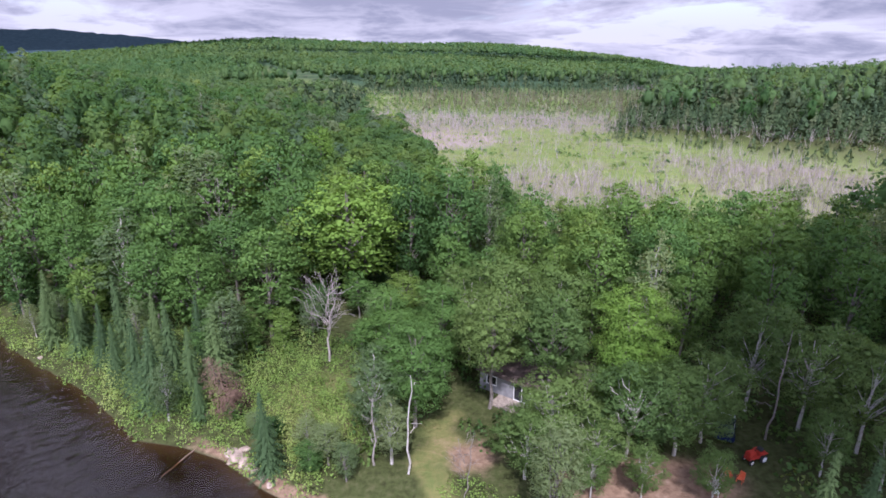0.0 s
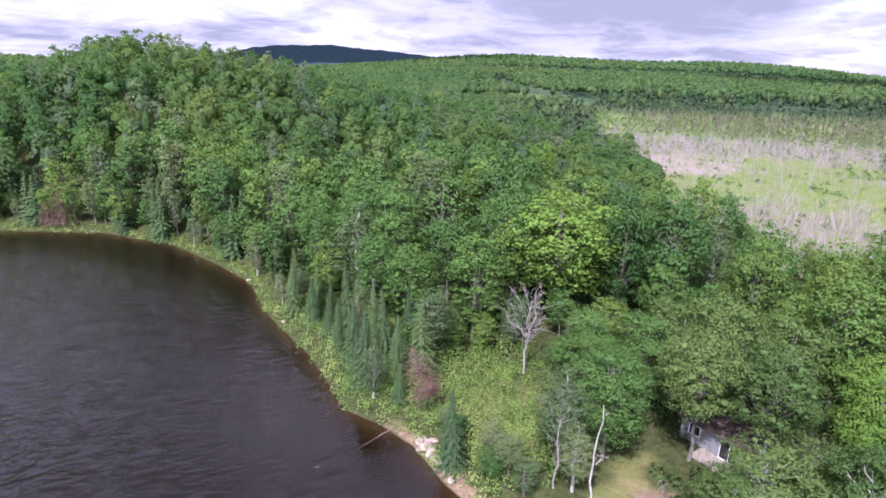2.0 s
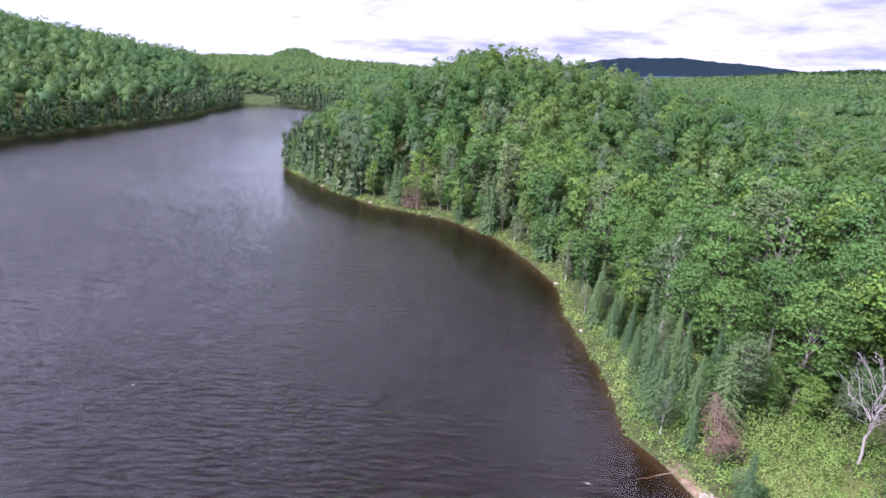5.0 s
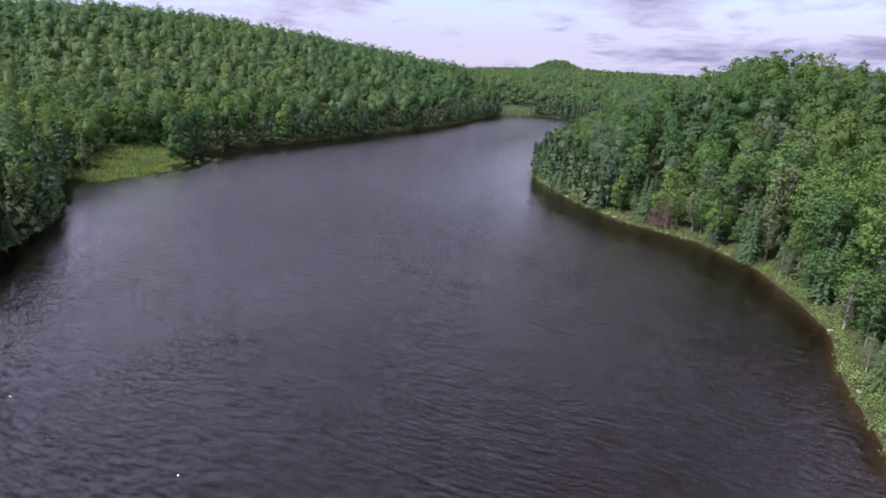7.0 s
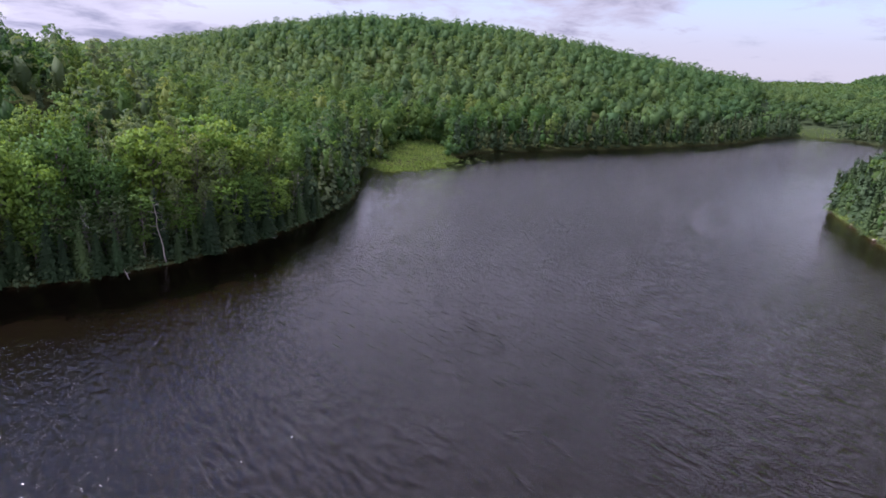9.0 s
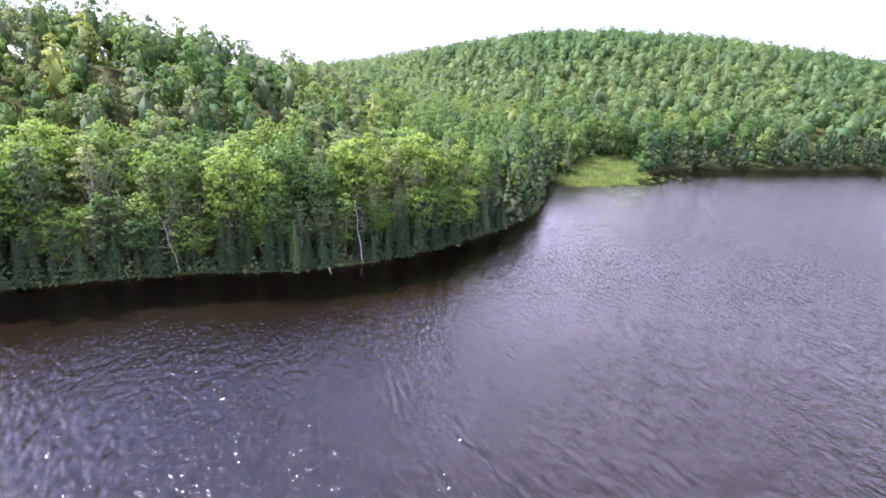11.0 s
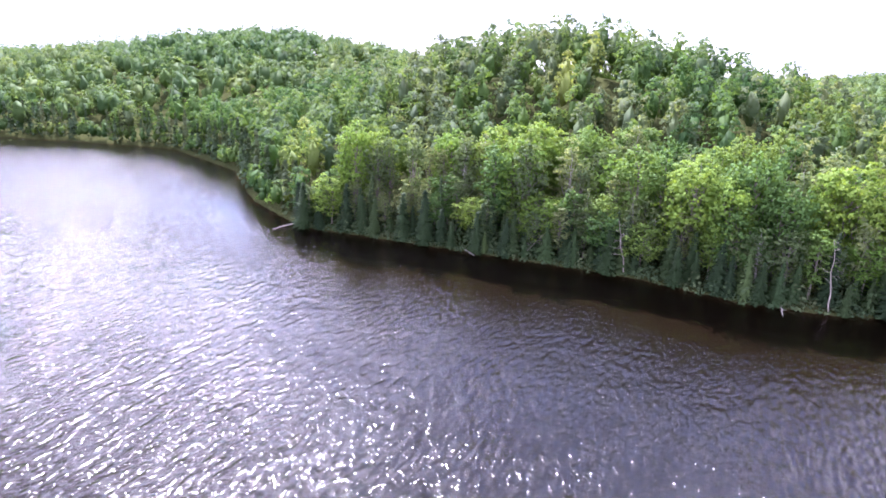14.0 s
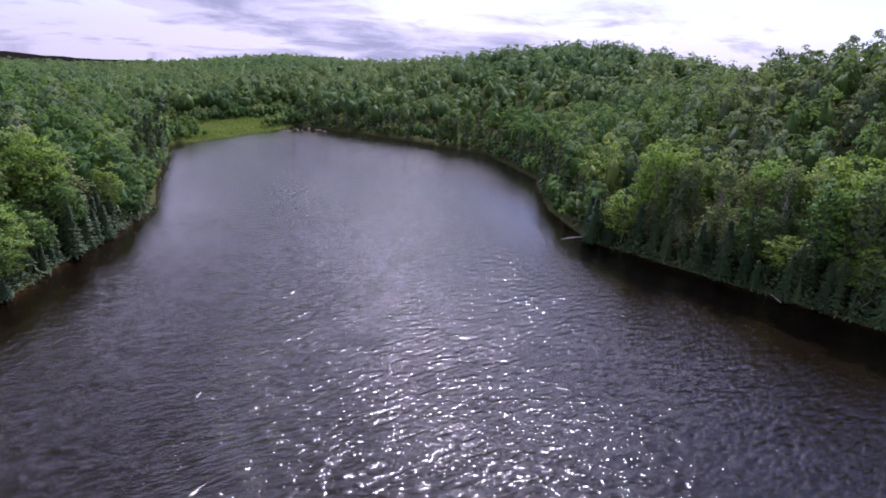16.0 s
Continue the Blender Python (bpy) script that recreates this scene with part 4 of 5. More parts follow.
def wooded(x, y, margin=3.0):
    ok = (lake_distance(x, y) > margin) & (bog_mask(x, y) < 0.15)
    marsh = (np.hypot((x + 240) / 30, (y + 62) / 13) < 1) | (np.hypot((x - 185) / 15, (y + 288) / 72) < 1) | (np.hypot((x + 498) / 12, (y - 184) / 28) < 1)
    return ok & ~marsh


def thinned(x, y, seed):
    """Every fourth tree alone where nearer canopy hides the whole tree from the camera."""
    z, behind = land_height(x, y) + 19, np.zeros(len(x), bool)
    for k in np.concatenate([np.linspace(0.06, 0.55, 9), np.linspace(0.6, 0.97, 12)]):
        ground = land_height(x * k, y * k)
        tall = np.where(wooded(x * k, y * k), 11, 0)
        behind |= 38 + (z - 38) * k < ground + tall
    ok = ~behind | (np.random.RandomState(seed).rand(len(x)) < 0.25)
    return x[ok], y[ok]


x, y = scatter(7.8, 60, 330, 0, 360, 12)
ok = wooded(x, y) & ~near_wood(x, y)
x, y = x[ok], y[ok]
q = R_(31)
az = np.degrees(np.arctan2(-x, y)) % 360
back = (az > 243) & (az < 317) & (np.hypot(x, y) > 100)
stand_of_trees("east_woods", x[back], y[back], 14 + 8 * q.rand(back.sum()), 3.6 + 2 * q.rand(back.sum()), 5, 5, 1.7, WOODS, "green hardwoods on the east shore", 47)
x, y, az = x[~back], y[~back], az[~back]
sd = lake_distance(x, y)
low = smooth(16 - (az + 180) % 360 + 180, 0, 7) * smooth(np.hypot(x, y), 100, 118) * (az + 180 < 999) * smooth((az + 180) % 360 - 180, -14, -8)
con = (q.rand(len(x)) < np.where(sd < 8, 0.45, 0.04)) | ((x > 40) & (y > 150) & (q.rand(len(x)) < 0.93))
h = (13.5 + 8.5 * q.rand(len(x)) - 3 * (sd < 8)) * (1 - 0.66 * low)
south = (az > 112) & (az < 205)
h = h + np.where(south, 2.5, 0.0)
wide = np.where(south, 3.2, 3.4) + 1.9 * q.rand(len(x))
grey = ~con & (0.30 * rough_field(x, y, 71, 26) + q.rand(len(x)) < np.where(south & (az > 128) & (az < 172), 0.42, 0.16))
leafy = ~con & ~grey
stand_of_trees("mixed_woods", x[leafy], y[leafy], h[leafy], wide[leafy], 30, 11, 0.66, WOODS, "dense green maple and birch woods on the hillsides", 13, heart=0.48, depth=0.97)
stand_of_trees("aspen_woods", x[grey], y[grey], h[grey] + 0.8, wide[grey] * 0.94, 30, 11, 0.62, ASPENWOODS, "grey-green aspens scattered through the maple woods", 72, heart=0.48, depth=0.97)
tam = con & (y > 340) & (x > 20) & (x < 260) & (az > 300)
con = con & ~tam
stand_of_trees("wetland_conifers", x[con], y[con], h[con] * 0.58, 1.9 + 0.9 * q.rand(con.sum()), 1, 90, 0.95, CONIFERS, "dark spruce and tamarack edging the wetland", 14, True)
x2, y2 = scatter(3.1, 130, 540, 0, 360, 22)
sd = lake_distance(x2, y2)
ok = (sd > 0.3) & (sd < 6.5) & wooded(x2, y2, 0.2) & ~near_wood(x2, y2)
x2, y2 = x2[ok], y2[ok]
dark = ((x2 < -100) & (q.rand(len(x2)) < 0.72)) | ((y2 < -150) & (q.rand(len(x2)) < 0.4))
stand_of_trees("shore_saplings", x2[~dark], y2[~dark], 4 + 6 * q.rand((~dark).sum()), 1.8 + 1.0 * q.rand((~dark).sum()), 4, 9, 0.7, WOODS, "young hardwoods leaning over the shore", 48, depth=0.95)
x2, y2 = x2[dark], y2[dark]
stand_of_trees("shore_conifers", x2, y2, 8 + 9 * q.rand(len(x2)), 1.6 + 0.7 * q.rand(len(x2)), 1, 64, 1.0, CONIFERS, "dark spruce and cedar crowding the shore", 23, True)
x, y = scatter(10.2, 330, 760, 0, 360, 15)
ok = wooded(x, y) & ((np.degrees(np.arctan2(-x, y)) % 360 < 242) | (np.degrees(np.arctan2(-x, y)) % 360 > 318))
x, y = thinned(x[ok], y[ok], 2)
q = R_(32)
con = ((np.abs(x - 0.15 * y - 40) < 260) & (y > 220) & (q.rand(len(x)) < 0.8)) | ((lake_distance(x, y) < 12) & (q.rand(len(x)) < 0.5))
az = (np.degrees(np.arctan2(-x, y)) + 180) % 360 - 180
h = (15 + 9 * q.rand(len(x))) * (1 - 0.5 * ((az > -12) & (az < 20) & (np.hypot(x, y) < 640))) * (1 - 0.42 * ((az > 61) & (az < 75) & (np.hypot(x, y) < 720)))
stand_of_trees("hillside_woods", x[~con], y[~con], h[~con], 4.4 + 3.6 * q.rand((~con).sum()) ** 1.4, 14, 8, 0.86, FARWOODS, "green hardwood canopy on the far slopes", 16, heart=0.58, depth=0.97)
stand_of_trees("far_conifers", x[con], y[con], h[con] * 0.7, 2.1 + 0.9 * q.rand(con.sum()), 1, 26, 1.9, CONIFERS, "dark conifers and tamarack beyond the wetland", 17, True)
for name, gap, r0, r1, size, lobes, leaf, seed in (("distant_woods", 10.5, 760, 1350, 5.6, 5, 2.3, 18), ("farthest_woods", 15.0, 1350, 2350, 7.6, 3, 3.4, 20)):
    x, y = scatter(gap, r0, r1, 318, 238, seed)
    az = np.degrees(np.arctan2(-x, y)) % 360
    open_view = (az < 34) | (az > 318) | ((az > 50) & (az < 86)) | ((az > 110) & (az < 138)) | (az > 160)
    x, y = x[open_view], y[open_view]
    ok = wooded(x, y)
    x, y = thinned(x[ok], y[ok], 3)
    q = R_(33)
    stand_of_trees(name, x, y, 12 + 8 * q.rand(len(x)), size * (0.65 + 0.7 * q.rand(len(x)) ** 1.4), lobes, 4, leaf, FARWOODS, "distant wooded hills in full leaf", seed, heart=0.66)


TAMARACK = leaf_material("thin_tamarack_sprays", (0.135, 0.120, 0.088), (0.135, 0.140, 0.080), (0.105, 0.145, 0.060), 0.25, by_object=False)
x, y = scatter(5.6, 345, 640, 300, 30, 55)
dense = np.where(x > 108 + 0.15 * (y - 380) + 16 * rough_field(x, y, 61, 40), 0.62, 0.40 * smooth(y, 375, 400) * smooth(x + 45, 0, 40))
ok = (x < 250 + 0.5 * (y - 400)) & (q.rand(len(x)) < dense + 0.3 * rough_field(x, y, 64, 50) * (dense > 0.05))
x, y = x[ok], y[ok]
stand_of_trees("thin_tamaracks", x, y, 5 + 7 * q.rand(len(x)), 1.0 + 0.6 * q.rand(len(x)), 1, 34, 0.62, TAMARACK, "thin brownish dying tamaracks behind the wetland", 56, True)


x, y = scatter(3.6, 205, 480, 300, 360, 58)
ok = (x > 77 + 0.40 * (y - 272) + 9 * rough_field(x, y, 62, 34)) & (y > 272 - 0.79 * (x - 77) + 6 * np.sin(x / 13)) & (y < 470) & (x < 260) & (rough_field(x, y, 63, 30) + 0.5 * q.normal(size=len(x)) > -0.75)
x, y = x[ok], y[ok]
stand_of_trees("bog_conifers", x, y, 3.0 + 6.5 * q.rand(len(x)) ** 1.3, 1.0 + 0.7 * q.rand(len(x)), 1, 48, 0.46, CONIFERS, "short dark green conifers standing in the wetland", 59, True)


x, y = scatter(3.4, 190, 460, 0, 360, 65)
near_reeds = np.minimum(np.hypot((x + 240) / 30, (y + 62) / 13), np.hypot((x - 185) / 15, (y + 288) / 72) * 1.2)
ok = (near_reeds > 0.92) & (near_reeds < 1.75) & (lake_distance(x, y) > 1.5)
x, y = x[ok], y[ok]
stand_of_trees("marsh_saplings", x, y, 2.5 + 6 * q.rand(len(x)), 1.7 + 1.1 * q.rand(len(x)), 4, 8, 0.75, WOODS, "alder and young birch round the reedy flats", 66, depth=0.98)


x, y = scatter(6.0, 500, 740, 330, 16, 67)
ok = (q.rand(len(x)) < 0.75 * smooth(y, 520, 620)) & (y < 720)
x, y = x[ok], y[ok]
stand_of_trees("wetland_edge_conifers", x, y, 3 + 8 * q.rand(len(x)) * smooth(y, 500, 660), 1.2 + 0.8 * q.rand(len(x)), 1, 26, 0.8, CONIFERS, "short conifers where the wetland meets the woods", 68, True)


# ---- low growth: bank shrubs, glade, forest-edge brush ----
def low_growth(name, x, y, height, radius, per, leaf, mat, label, seed, upright=False, category="shrubs", z=None):
    q = np.random.RandomState(seed)
    n = len(x)
    z = land_height(x, y) if z is None else z
    if upright:                                    # blades
        a = q.rand(n, per) * 6.2832
        off = np.stack([np.cos(a) * radius[:, None] * q.rand(n, per), np.sin(a) * radius[:, None] * q.rand(n, per), 0 * a], -1)
        c = (off + np.stack([x, y, z], -1)[:, None]).reshape(-1, 3)
        hh = (height[:, None] * (0.6 + 0.6 * q.rand(n, per))).ravel()
        side = np.stack([np.cos(a), np.sin(a), 0 * a], -1).reshape(-1, 3) * leaf
        tip = c + np.stack([q.normal(size=n * per) * 0.25 * hh, q.normal(size=n * per) * 0.25 * hh, hh], -1)
        v = np.stack([c - side, c + side, tip], 1).reshape(-1, 3)
        f = np.arange(len(v)).reshape(-1, 3)
        k = 3
    else:
        d = sphere_dirs(n * per, q, 0.0).reshape(n, per, 3)
        c = d * np.stack([radius, radius, height], -1)[:, None] * (0.7 + 0.4 * q.rand(n, per, 1)) + np.stack([x, y, z], -1)[:, None]
        nor = unit(d + np.array([0, 0, 0.4]) + q.normal(size=(n, per, 3)) * 0.45).reshape(-1, 3)
        s = leaf * (0.7 + 0.6 * q.rand(n * per))
        v, f = sprays(c.reshape(-1, 3), nor, s * 1.3, s, q)
        soft = np.repeat(unit(d.reshape(-1, 3) + np.array([0, 0, 0.35]) + 0.3 * nor), 4, 0)
        k = 4
    me = mesh_from(name, v, f, normals=None if upright else soft, tint=np.repeat(np.clip(0.6 * q.rand(n) + 0.4 * (0.5 + 0.5 * rough_field(x, y, 12, 22)), 0, 1), per * k))
    me.materials.append(mat)
    return tagged(new(name, me), label, category, kind="stuff")


q = R_(41)
x, y = scatter(1.55, 35, 240, 0, 360, 24)
sd, seen = lake_distance(x, y), (np.degrees(np.arctan2(-x, y)) % 360 < 245) | (np.degrees(np.arctan2(-x, y)) % 360 > 318)
ok = (sd > 0.0) & (sd < np.where(np.hypot(x, y) < 92, 6.5, 2.6)) & (y > -20) & seen & (np.hypot(x + 4.5, y - 43) > 5)
x, y = x[ok], y[ok]
low_growth("bank_shrubs", x, y, 0.4 + 2.6 * q.rand(len(x)) ** 2.2, 0.7 + 0.6 * q.rand(len(x)), 64, 0.15, SHRUB, "pale green shrubs and tall grass on the bank", 25)
x, y = scatter(1.25, 38, 90, 300, 60, 26)
sd = lake_distance(x, y)
glade = (np.hypot((x + 16) / 12, (y - 57) / 11) < 1) | ((sd < 14) & (x < -18))
ok = (sd > 3) & glade
x, y = x[ok], y[ok]
low_growth("glade_shrubs", x, y, 0.4 + 3.2 * q.rand(len(x)) ** 2.0, 0.6 + 0.6 * q.rand(len(x)), 90, 0.125, SHRUB, "sunlit raspberry and fern thicket in the glade", 27)
x, y = scatter(3.4, 38, 75, 300, 60, 69)
ok = (lake_distance(x, y) > 1.5) & ((np.hypot((x + 16) / 13, (y - 57) / 12) < 1) | ((lake_distance(x, y) < 9) & (x < -18))) & (q.rand(len(x)) < 0.75)
x, y = x[ok], y[ok]
low_growth("glade_bushes", x, y, 1.4 + 2.4 * q.rand(len(x)), 1.0 + 0.9 * q.rand(len(x)), 300, 0.125, SHRUB, "rounded alder and willow bushes in the glade", 70)
x, y = scatter(2.2, 38, 115, 310, 62, 28)
ok = (lake_distance(x, y) > 5) & (bog_mask(x, y) < 0.5)
for cx, cy, cr in CLEAR:
    ok &= np.hypot(x - cx, y - cy) > cr * 0.8
x, y = x[ok], y[ok]
low_growth("undergrowth", x, y, 0.6 + 2.2 * q.rand(len(x)), 0.8 + 0.6 * q.rand(len(x)), 26, 0.34, WOODS, "young saplings and ferns under the trees", 29)

x, y = scatter(2.6, 95, 160, 109, 235, 30)
sd = lake_distance(x, y)
ok = (sd > 1.0) & (sd < 16)
x, y = x[ok], y[ok]
low_growth("south_undergrowth", x, y, 2.0 + 4.5 * q.rand(len(x)), 1.2 + 0.7 * q.rand(len(x)), 40, 0.5, CONIFERS, "dense young cedar and hardwood growth behind the south bank", 46)

# low growth added along the waterline, coloured dark in place of the bank's shadow
x, y = scatter(1.2, 95, 165, 109, 235, 52)
sd = lake_distance(x, y)
ok = (sd > -0.25) & (sd < 3.0)
x, y = x[ok], y[ok]
low_growth("south_bank_growth", x, y, 0.5 + 1.2 * q.rand(len(x)), 0.7 + 0.4 * q.rand(len(x)), 12, 0.42, CONIFERS, "low growth over the south shore, dark to stand for shade", 53)

# ---- the wetland: sedge, brush and standing dead wood ----
x, y = scatter(2.6, 95, 420, 300, 40, 34)
bog = bog_mask(x, y)
ok = (bog > 0.3) & (q.rand(len(x)) < np.clip(1.4 - np.hypot(x, y) / 330, 0.2, 1))
x, y = x[ok], y[ok]
low_growth("sedge", x, y, 0.6 + 0.9 * q.rand(len(x)), 0.9 + 0.8 * q.rand(len(x)), 7, 0.10, SEDGE, "pale green sedge tussocks in the wetland", 35, True, "sedge")
x, y = scatter(5.0, 95, 900, 300, 60, 36)
band = 1.1 * smooth(y, 300, 345) * smooth(560 - y, 0, 60) + 0.8 * smooth(y, 520, 600) + 0.7 * smooth(y, 375, 400)
ok = (bog_mask(x, y) > 0.2) & (rough_field(x, y, 14, 60) + 0.6 * q.normal(size=len(x)) + band > 0.75)
x, y = x[ok], y[ok]
low_growth("wetland_brush", x, y, 0.8 + 2.4 * q.rand(len(x)) ** 2, 0.7 + 0.9 * q.rand(len(x)), 16, 0.6, WOODS, "scattered green alder and willow brush", 37)
x, y = scatter(3.0, 98, 700, 300, 60, 38)
edge = bog_mask(x, y)
grey = dry_mask(x, y) - 0.4 + 0.3 * rough_field(x, y, 16, 25)
ok = (edge > 0.05) & (q.rand(len(x)) < np.where(grey > 0.1, 0.86, np.where(y > 385, 0.05, 0.13)) * np.where(y < 135, 1.2, 1.0))
ok |= (bog_mask(x - 12, y - 6) > 0.1) & (edge < 0.5) & (x > 40) & (q.rand(len(x)) < 0.8)
x, y = x[ok], y[ok]
low_growth("standing_dead_wood", x, y, 1.4 + 7.5 * q.rand(len(x)) ** 1.8, 1.2 + 0 * x, 4, 0.11, SNAGWOOD, "thin grey dead trees standing in the wetland", 39, True, "dead trees")

# ---- reedy flats where streams enter the lake ----
for name, cx, cy, ax, ay, seed in (("west_flat", -239, -65, 36, 18, 44), ("south_flat", 184, -290, 18, 76, 45), ("head_flat", -496, 184, 10, 26, 49)):
    x, y = scatter(1.5, 150, 420, 0, 360, seed) if cx > -400 else scatter(2.4, 440, 580, 60, 80, seed)
    ok = (np.hypot((x - cx) / ax, (y - cy) / ay) < 1.0 + 0.12 * rough_field(x, y, seed, 18))
    x, y = x[ok], y[ok]
    z = np.maximum(land_height(x, y), -0.05)
    low_growth("reeds", x, y, 0.5 + 0.7 * q.rand(len(x)), 1.0 + 0 * x, 7, 0.20, REEDS, "bright green reeds and sedge at the water's edge", seed, True, "reeds", z)

# ---- dead trees, snags, logs and stones ----
def put_thing(root, x, y, turn=0.0, lean=(0, 0), z=None):
    root.matrix_basis = pose(x, y, float(land_height(x, y)) if z is None else z, lean[0], lean[1], turn)
    return root


put_thing(dead_tree("dead_tree", R_(101), 10.4, 5.0, 26, DEADWOOD, "bare grey dead tree with spreading limbs in the glade", base=0.17, up=0.95), -13.5, 63.6)
put_thing(dead_tree("dead_tree", R_(102), 15.5, 3.6, 12, DEADWOOD, "tall bare grey trunk standing among the maples", base=0.26, up=1.1), -36.4, 92)
put_thing(dead_tree("dead_tree", R_(103), 10.5, 0.9, 3, BIRCHBARK, "broken white birch trunk with few dead limbs", base=0.12), -2.8, 44.4, 20, (2, 3))
put_thing(dead_tree("dead_tree", R_(104), 7.5, 1.6, 7, DEADWOOD, "thin bare trunk at the edge of the lawn", base=0.11), -6.0, 45.6, 80, (0, -4))
put_thing(dead_tree("dead_tree", R_(115), 12.0, 2.2, 9, BARK, "bare trunk with dead side branches beside the cars", base=0.12, up=0.2), 32.0, 48.6)
put_thing(dead_tree("dead_tree", R_(106), 6.5, 2.0, 14, BARK, "small bare birch with fine dead twigs by the yard", base=0.06, up=1.2), 2.2, 41.4)
for k, (x, y, h, ln) in enumerate([(-90.4, -71.2, 13, 6), (-105.2, -66.8, 11, -9), (-65.6, -95.3, 12, 14), (-27.2, -127.7, 9, -12), (-126.0, -62.4, 12, 5), (-50.3, -109.8, 7, 32)]):
    put_thing(dead_tree("dead_tree", R_(110 + k), h, 2.2, 9, DEADWOOD, "pale leaning dead trunk at the water's edge", base=0.15, up=0.3), x, y, 40 * k, (ln, ln * 0.5))


def brown_conifer(k, x, y, height, lean, label):
    root = conifer("dead_spruce", R_(k), height, height * 0.46, 17, DEADLEAF, DEADWOOD, 0.05, 0.05, 0.13, label, "dead spruce", taper=0.55, heart=0.0)
    return put_thing(root, x, y, 0, lean)


brown_conifer(121, -23.4, 56.2, 6.4, (14, -10), "dead spruce with rusty brown needles in the glade")
brown_conifer(122, -22.4, 54.6, 5.4, (38, 24), "fallen dead spruce with rusty brown needles")
brown_conifer(123, -127, 88.5, 8.5, (0, 3), "rusty brown dead spruce on the shore")
brown_conifer(124, -129.5, 87.0, 6.0, (4, 0), "rusty brown dead spruce on the shore")


SUNKEN = bark_material("sunken_brown_wood", (0.085, 0.055, 0.034), (0.16, 0.11, 0.07))


def fallen_log(k, a, b, r, label, mat=DEADWOOD, stubs=5):
    q = R_(k)
    a, b = np.array(a, float), np.array(b, float)
    mid = (a + b) / 2
    root = tagged(new("fallen_log"), label, "log")
    root.matrix_basis = pose(*mid)
    part("stem", mesh_from("stem", *limb(a - mid, b - mid, r, r * 0.45, q, 0.008, 8, 7), True), mat, root)
    twigs = []
    for j in range(stubs):
        p = (a - mid) + (b - a) * (0.35 + 0.13 * j)
        twigs.append(limb(p, p + q.normal(size=3) * np.array([0.5, 0.5, 0.25]) + np.array([0, 0, 0.3]), r * 0.35, 0.012, q, 0.1, 3, 4))
    if stubs:
        part("branch_stubs", mesh_from("branch_stubs", *joined(twigs), True), mat, root)


fallen_log(131, (-24.2, 50.2, 0.06), (-26.2, 45.6, -0.10), 0.085, "sunken brown log reaching out from the bank", SUNKEN, 0)
fallen_log(132, (-31.6, 52.0, 0.25), (-32.3, 51.0, 0.02), 0.06, "short driftwood log at the water's edge", SUNKEN)
fallen_log(133, (-118, 91, 0.4), (-120, 88.2, 0.05), 0.14, "pale driftwood log at the water's edge")
fallen_log(134, (-84.6, -75.6, 0.4), (-81.4, -71.8, 0.02), 0.16, "grey fallen trunk dipping into the lake")
fallen_log(135, (-38.7, -117.5, 0.5), (-39.9, -112.4, 0.02), 0.15, "grey fallen trunk dipping into the lake")
fallen_log(136, (-3.8, -142.5, 0.5), (1.3, -139.8, 0.05), 0.18, "grey fallen trunk dipping into the lake")
fallen_log(137, (-112.2, -65.3, 0.4), (-112.9, -60.8, 0.02), 0.14, "grey fallen trunk dipping into the lake")

# a small white floating thing, not identified; a short branch is put in its place
fallen_log(138, (-28.5, 40.9, 0.04), (-28.05, 41.05, 0.10), 0.05, "small white thing afloat on the lake, built as a branch", BIRCHBARK, 0)

STONE = plain("pink_granite", (0.20, 0.150, 0.115), (0.38, 0.30, 0.24), 2.5, 0.85, 0.0, 0.06)


def boulder(k, x, y, r, z=None):
    q = R_(k)
    bm = bmesh.new()
    bmesh.ops.create_icosphere(bm, subdivisions=3, radius=r)
    ph = q.rand(3) * 6
    for v in bm.verts:
        c = v.co / r
        v.co *= 0.78 + 0.2 * math.sin(2.3 * c.x + ph[0]) * math.sin(2.1 * c.y + ph[1]) + 0.12 * math.sin(4.5 * c.z + ph[2]) + 0.10 * noise.noise(c * 2.6)
        v.co.z *= 0.50
        v.co.x *= 1.25
    me = bpy.data.meshes.new("boulder")
    bm.to_mesh(me)
    bm.free()
    for p in me.polygons:
        p.use_smooth = True
    me.materials.append(STONE)
    ob = tagged(new("boulder", me), "pinkish pale granite boulder on the bank", "boulder", "boulders on the bank")
    ob.matrix_basis = pose(x, y, (float(land_height(x, y)) if z is None else z) + r * 0.12, 0, 0, q.rand() * 360)


for k, (x, y, r) in enumerate([(-20.6, 48.6, 0.75), (-19.7, 48.0, 0.95), (-18.9, 47.2, 0.8), (-18.1, 46.6, 0.6), (-20.2, 47.6, 0.45), (-17.3, 46.0, 0.5), (-16.4, 45.2, 0.55), (-15.4, 44.2, 0.45),
                               (-19.2, 48.9, 0.5), (-51.5, 67.2, 0.4), (-68, 79.6, 0.5), (-140, 81.6, 0.6), (-166, 79.6, 0.7), (-183, 80.8, 0.6)]):
    boulder(140 + k, x, y, r)
for k in range(16):
    q = R_(160 + k)
    boulder(160 + k, 148 + 22 * q.rand() - 8, -295 - 30 * q.rand(), 0.5 + 0.6 * q.rand(), 0.0)


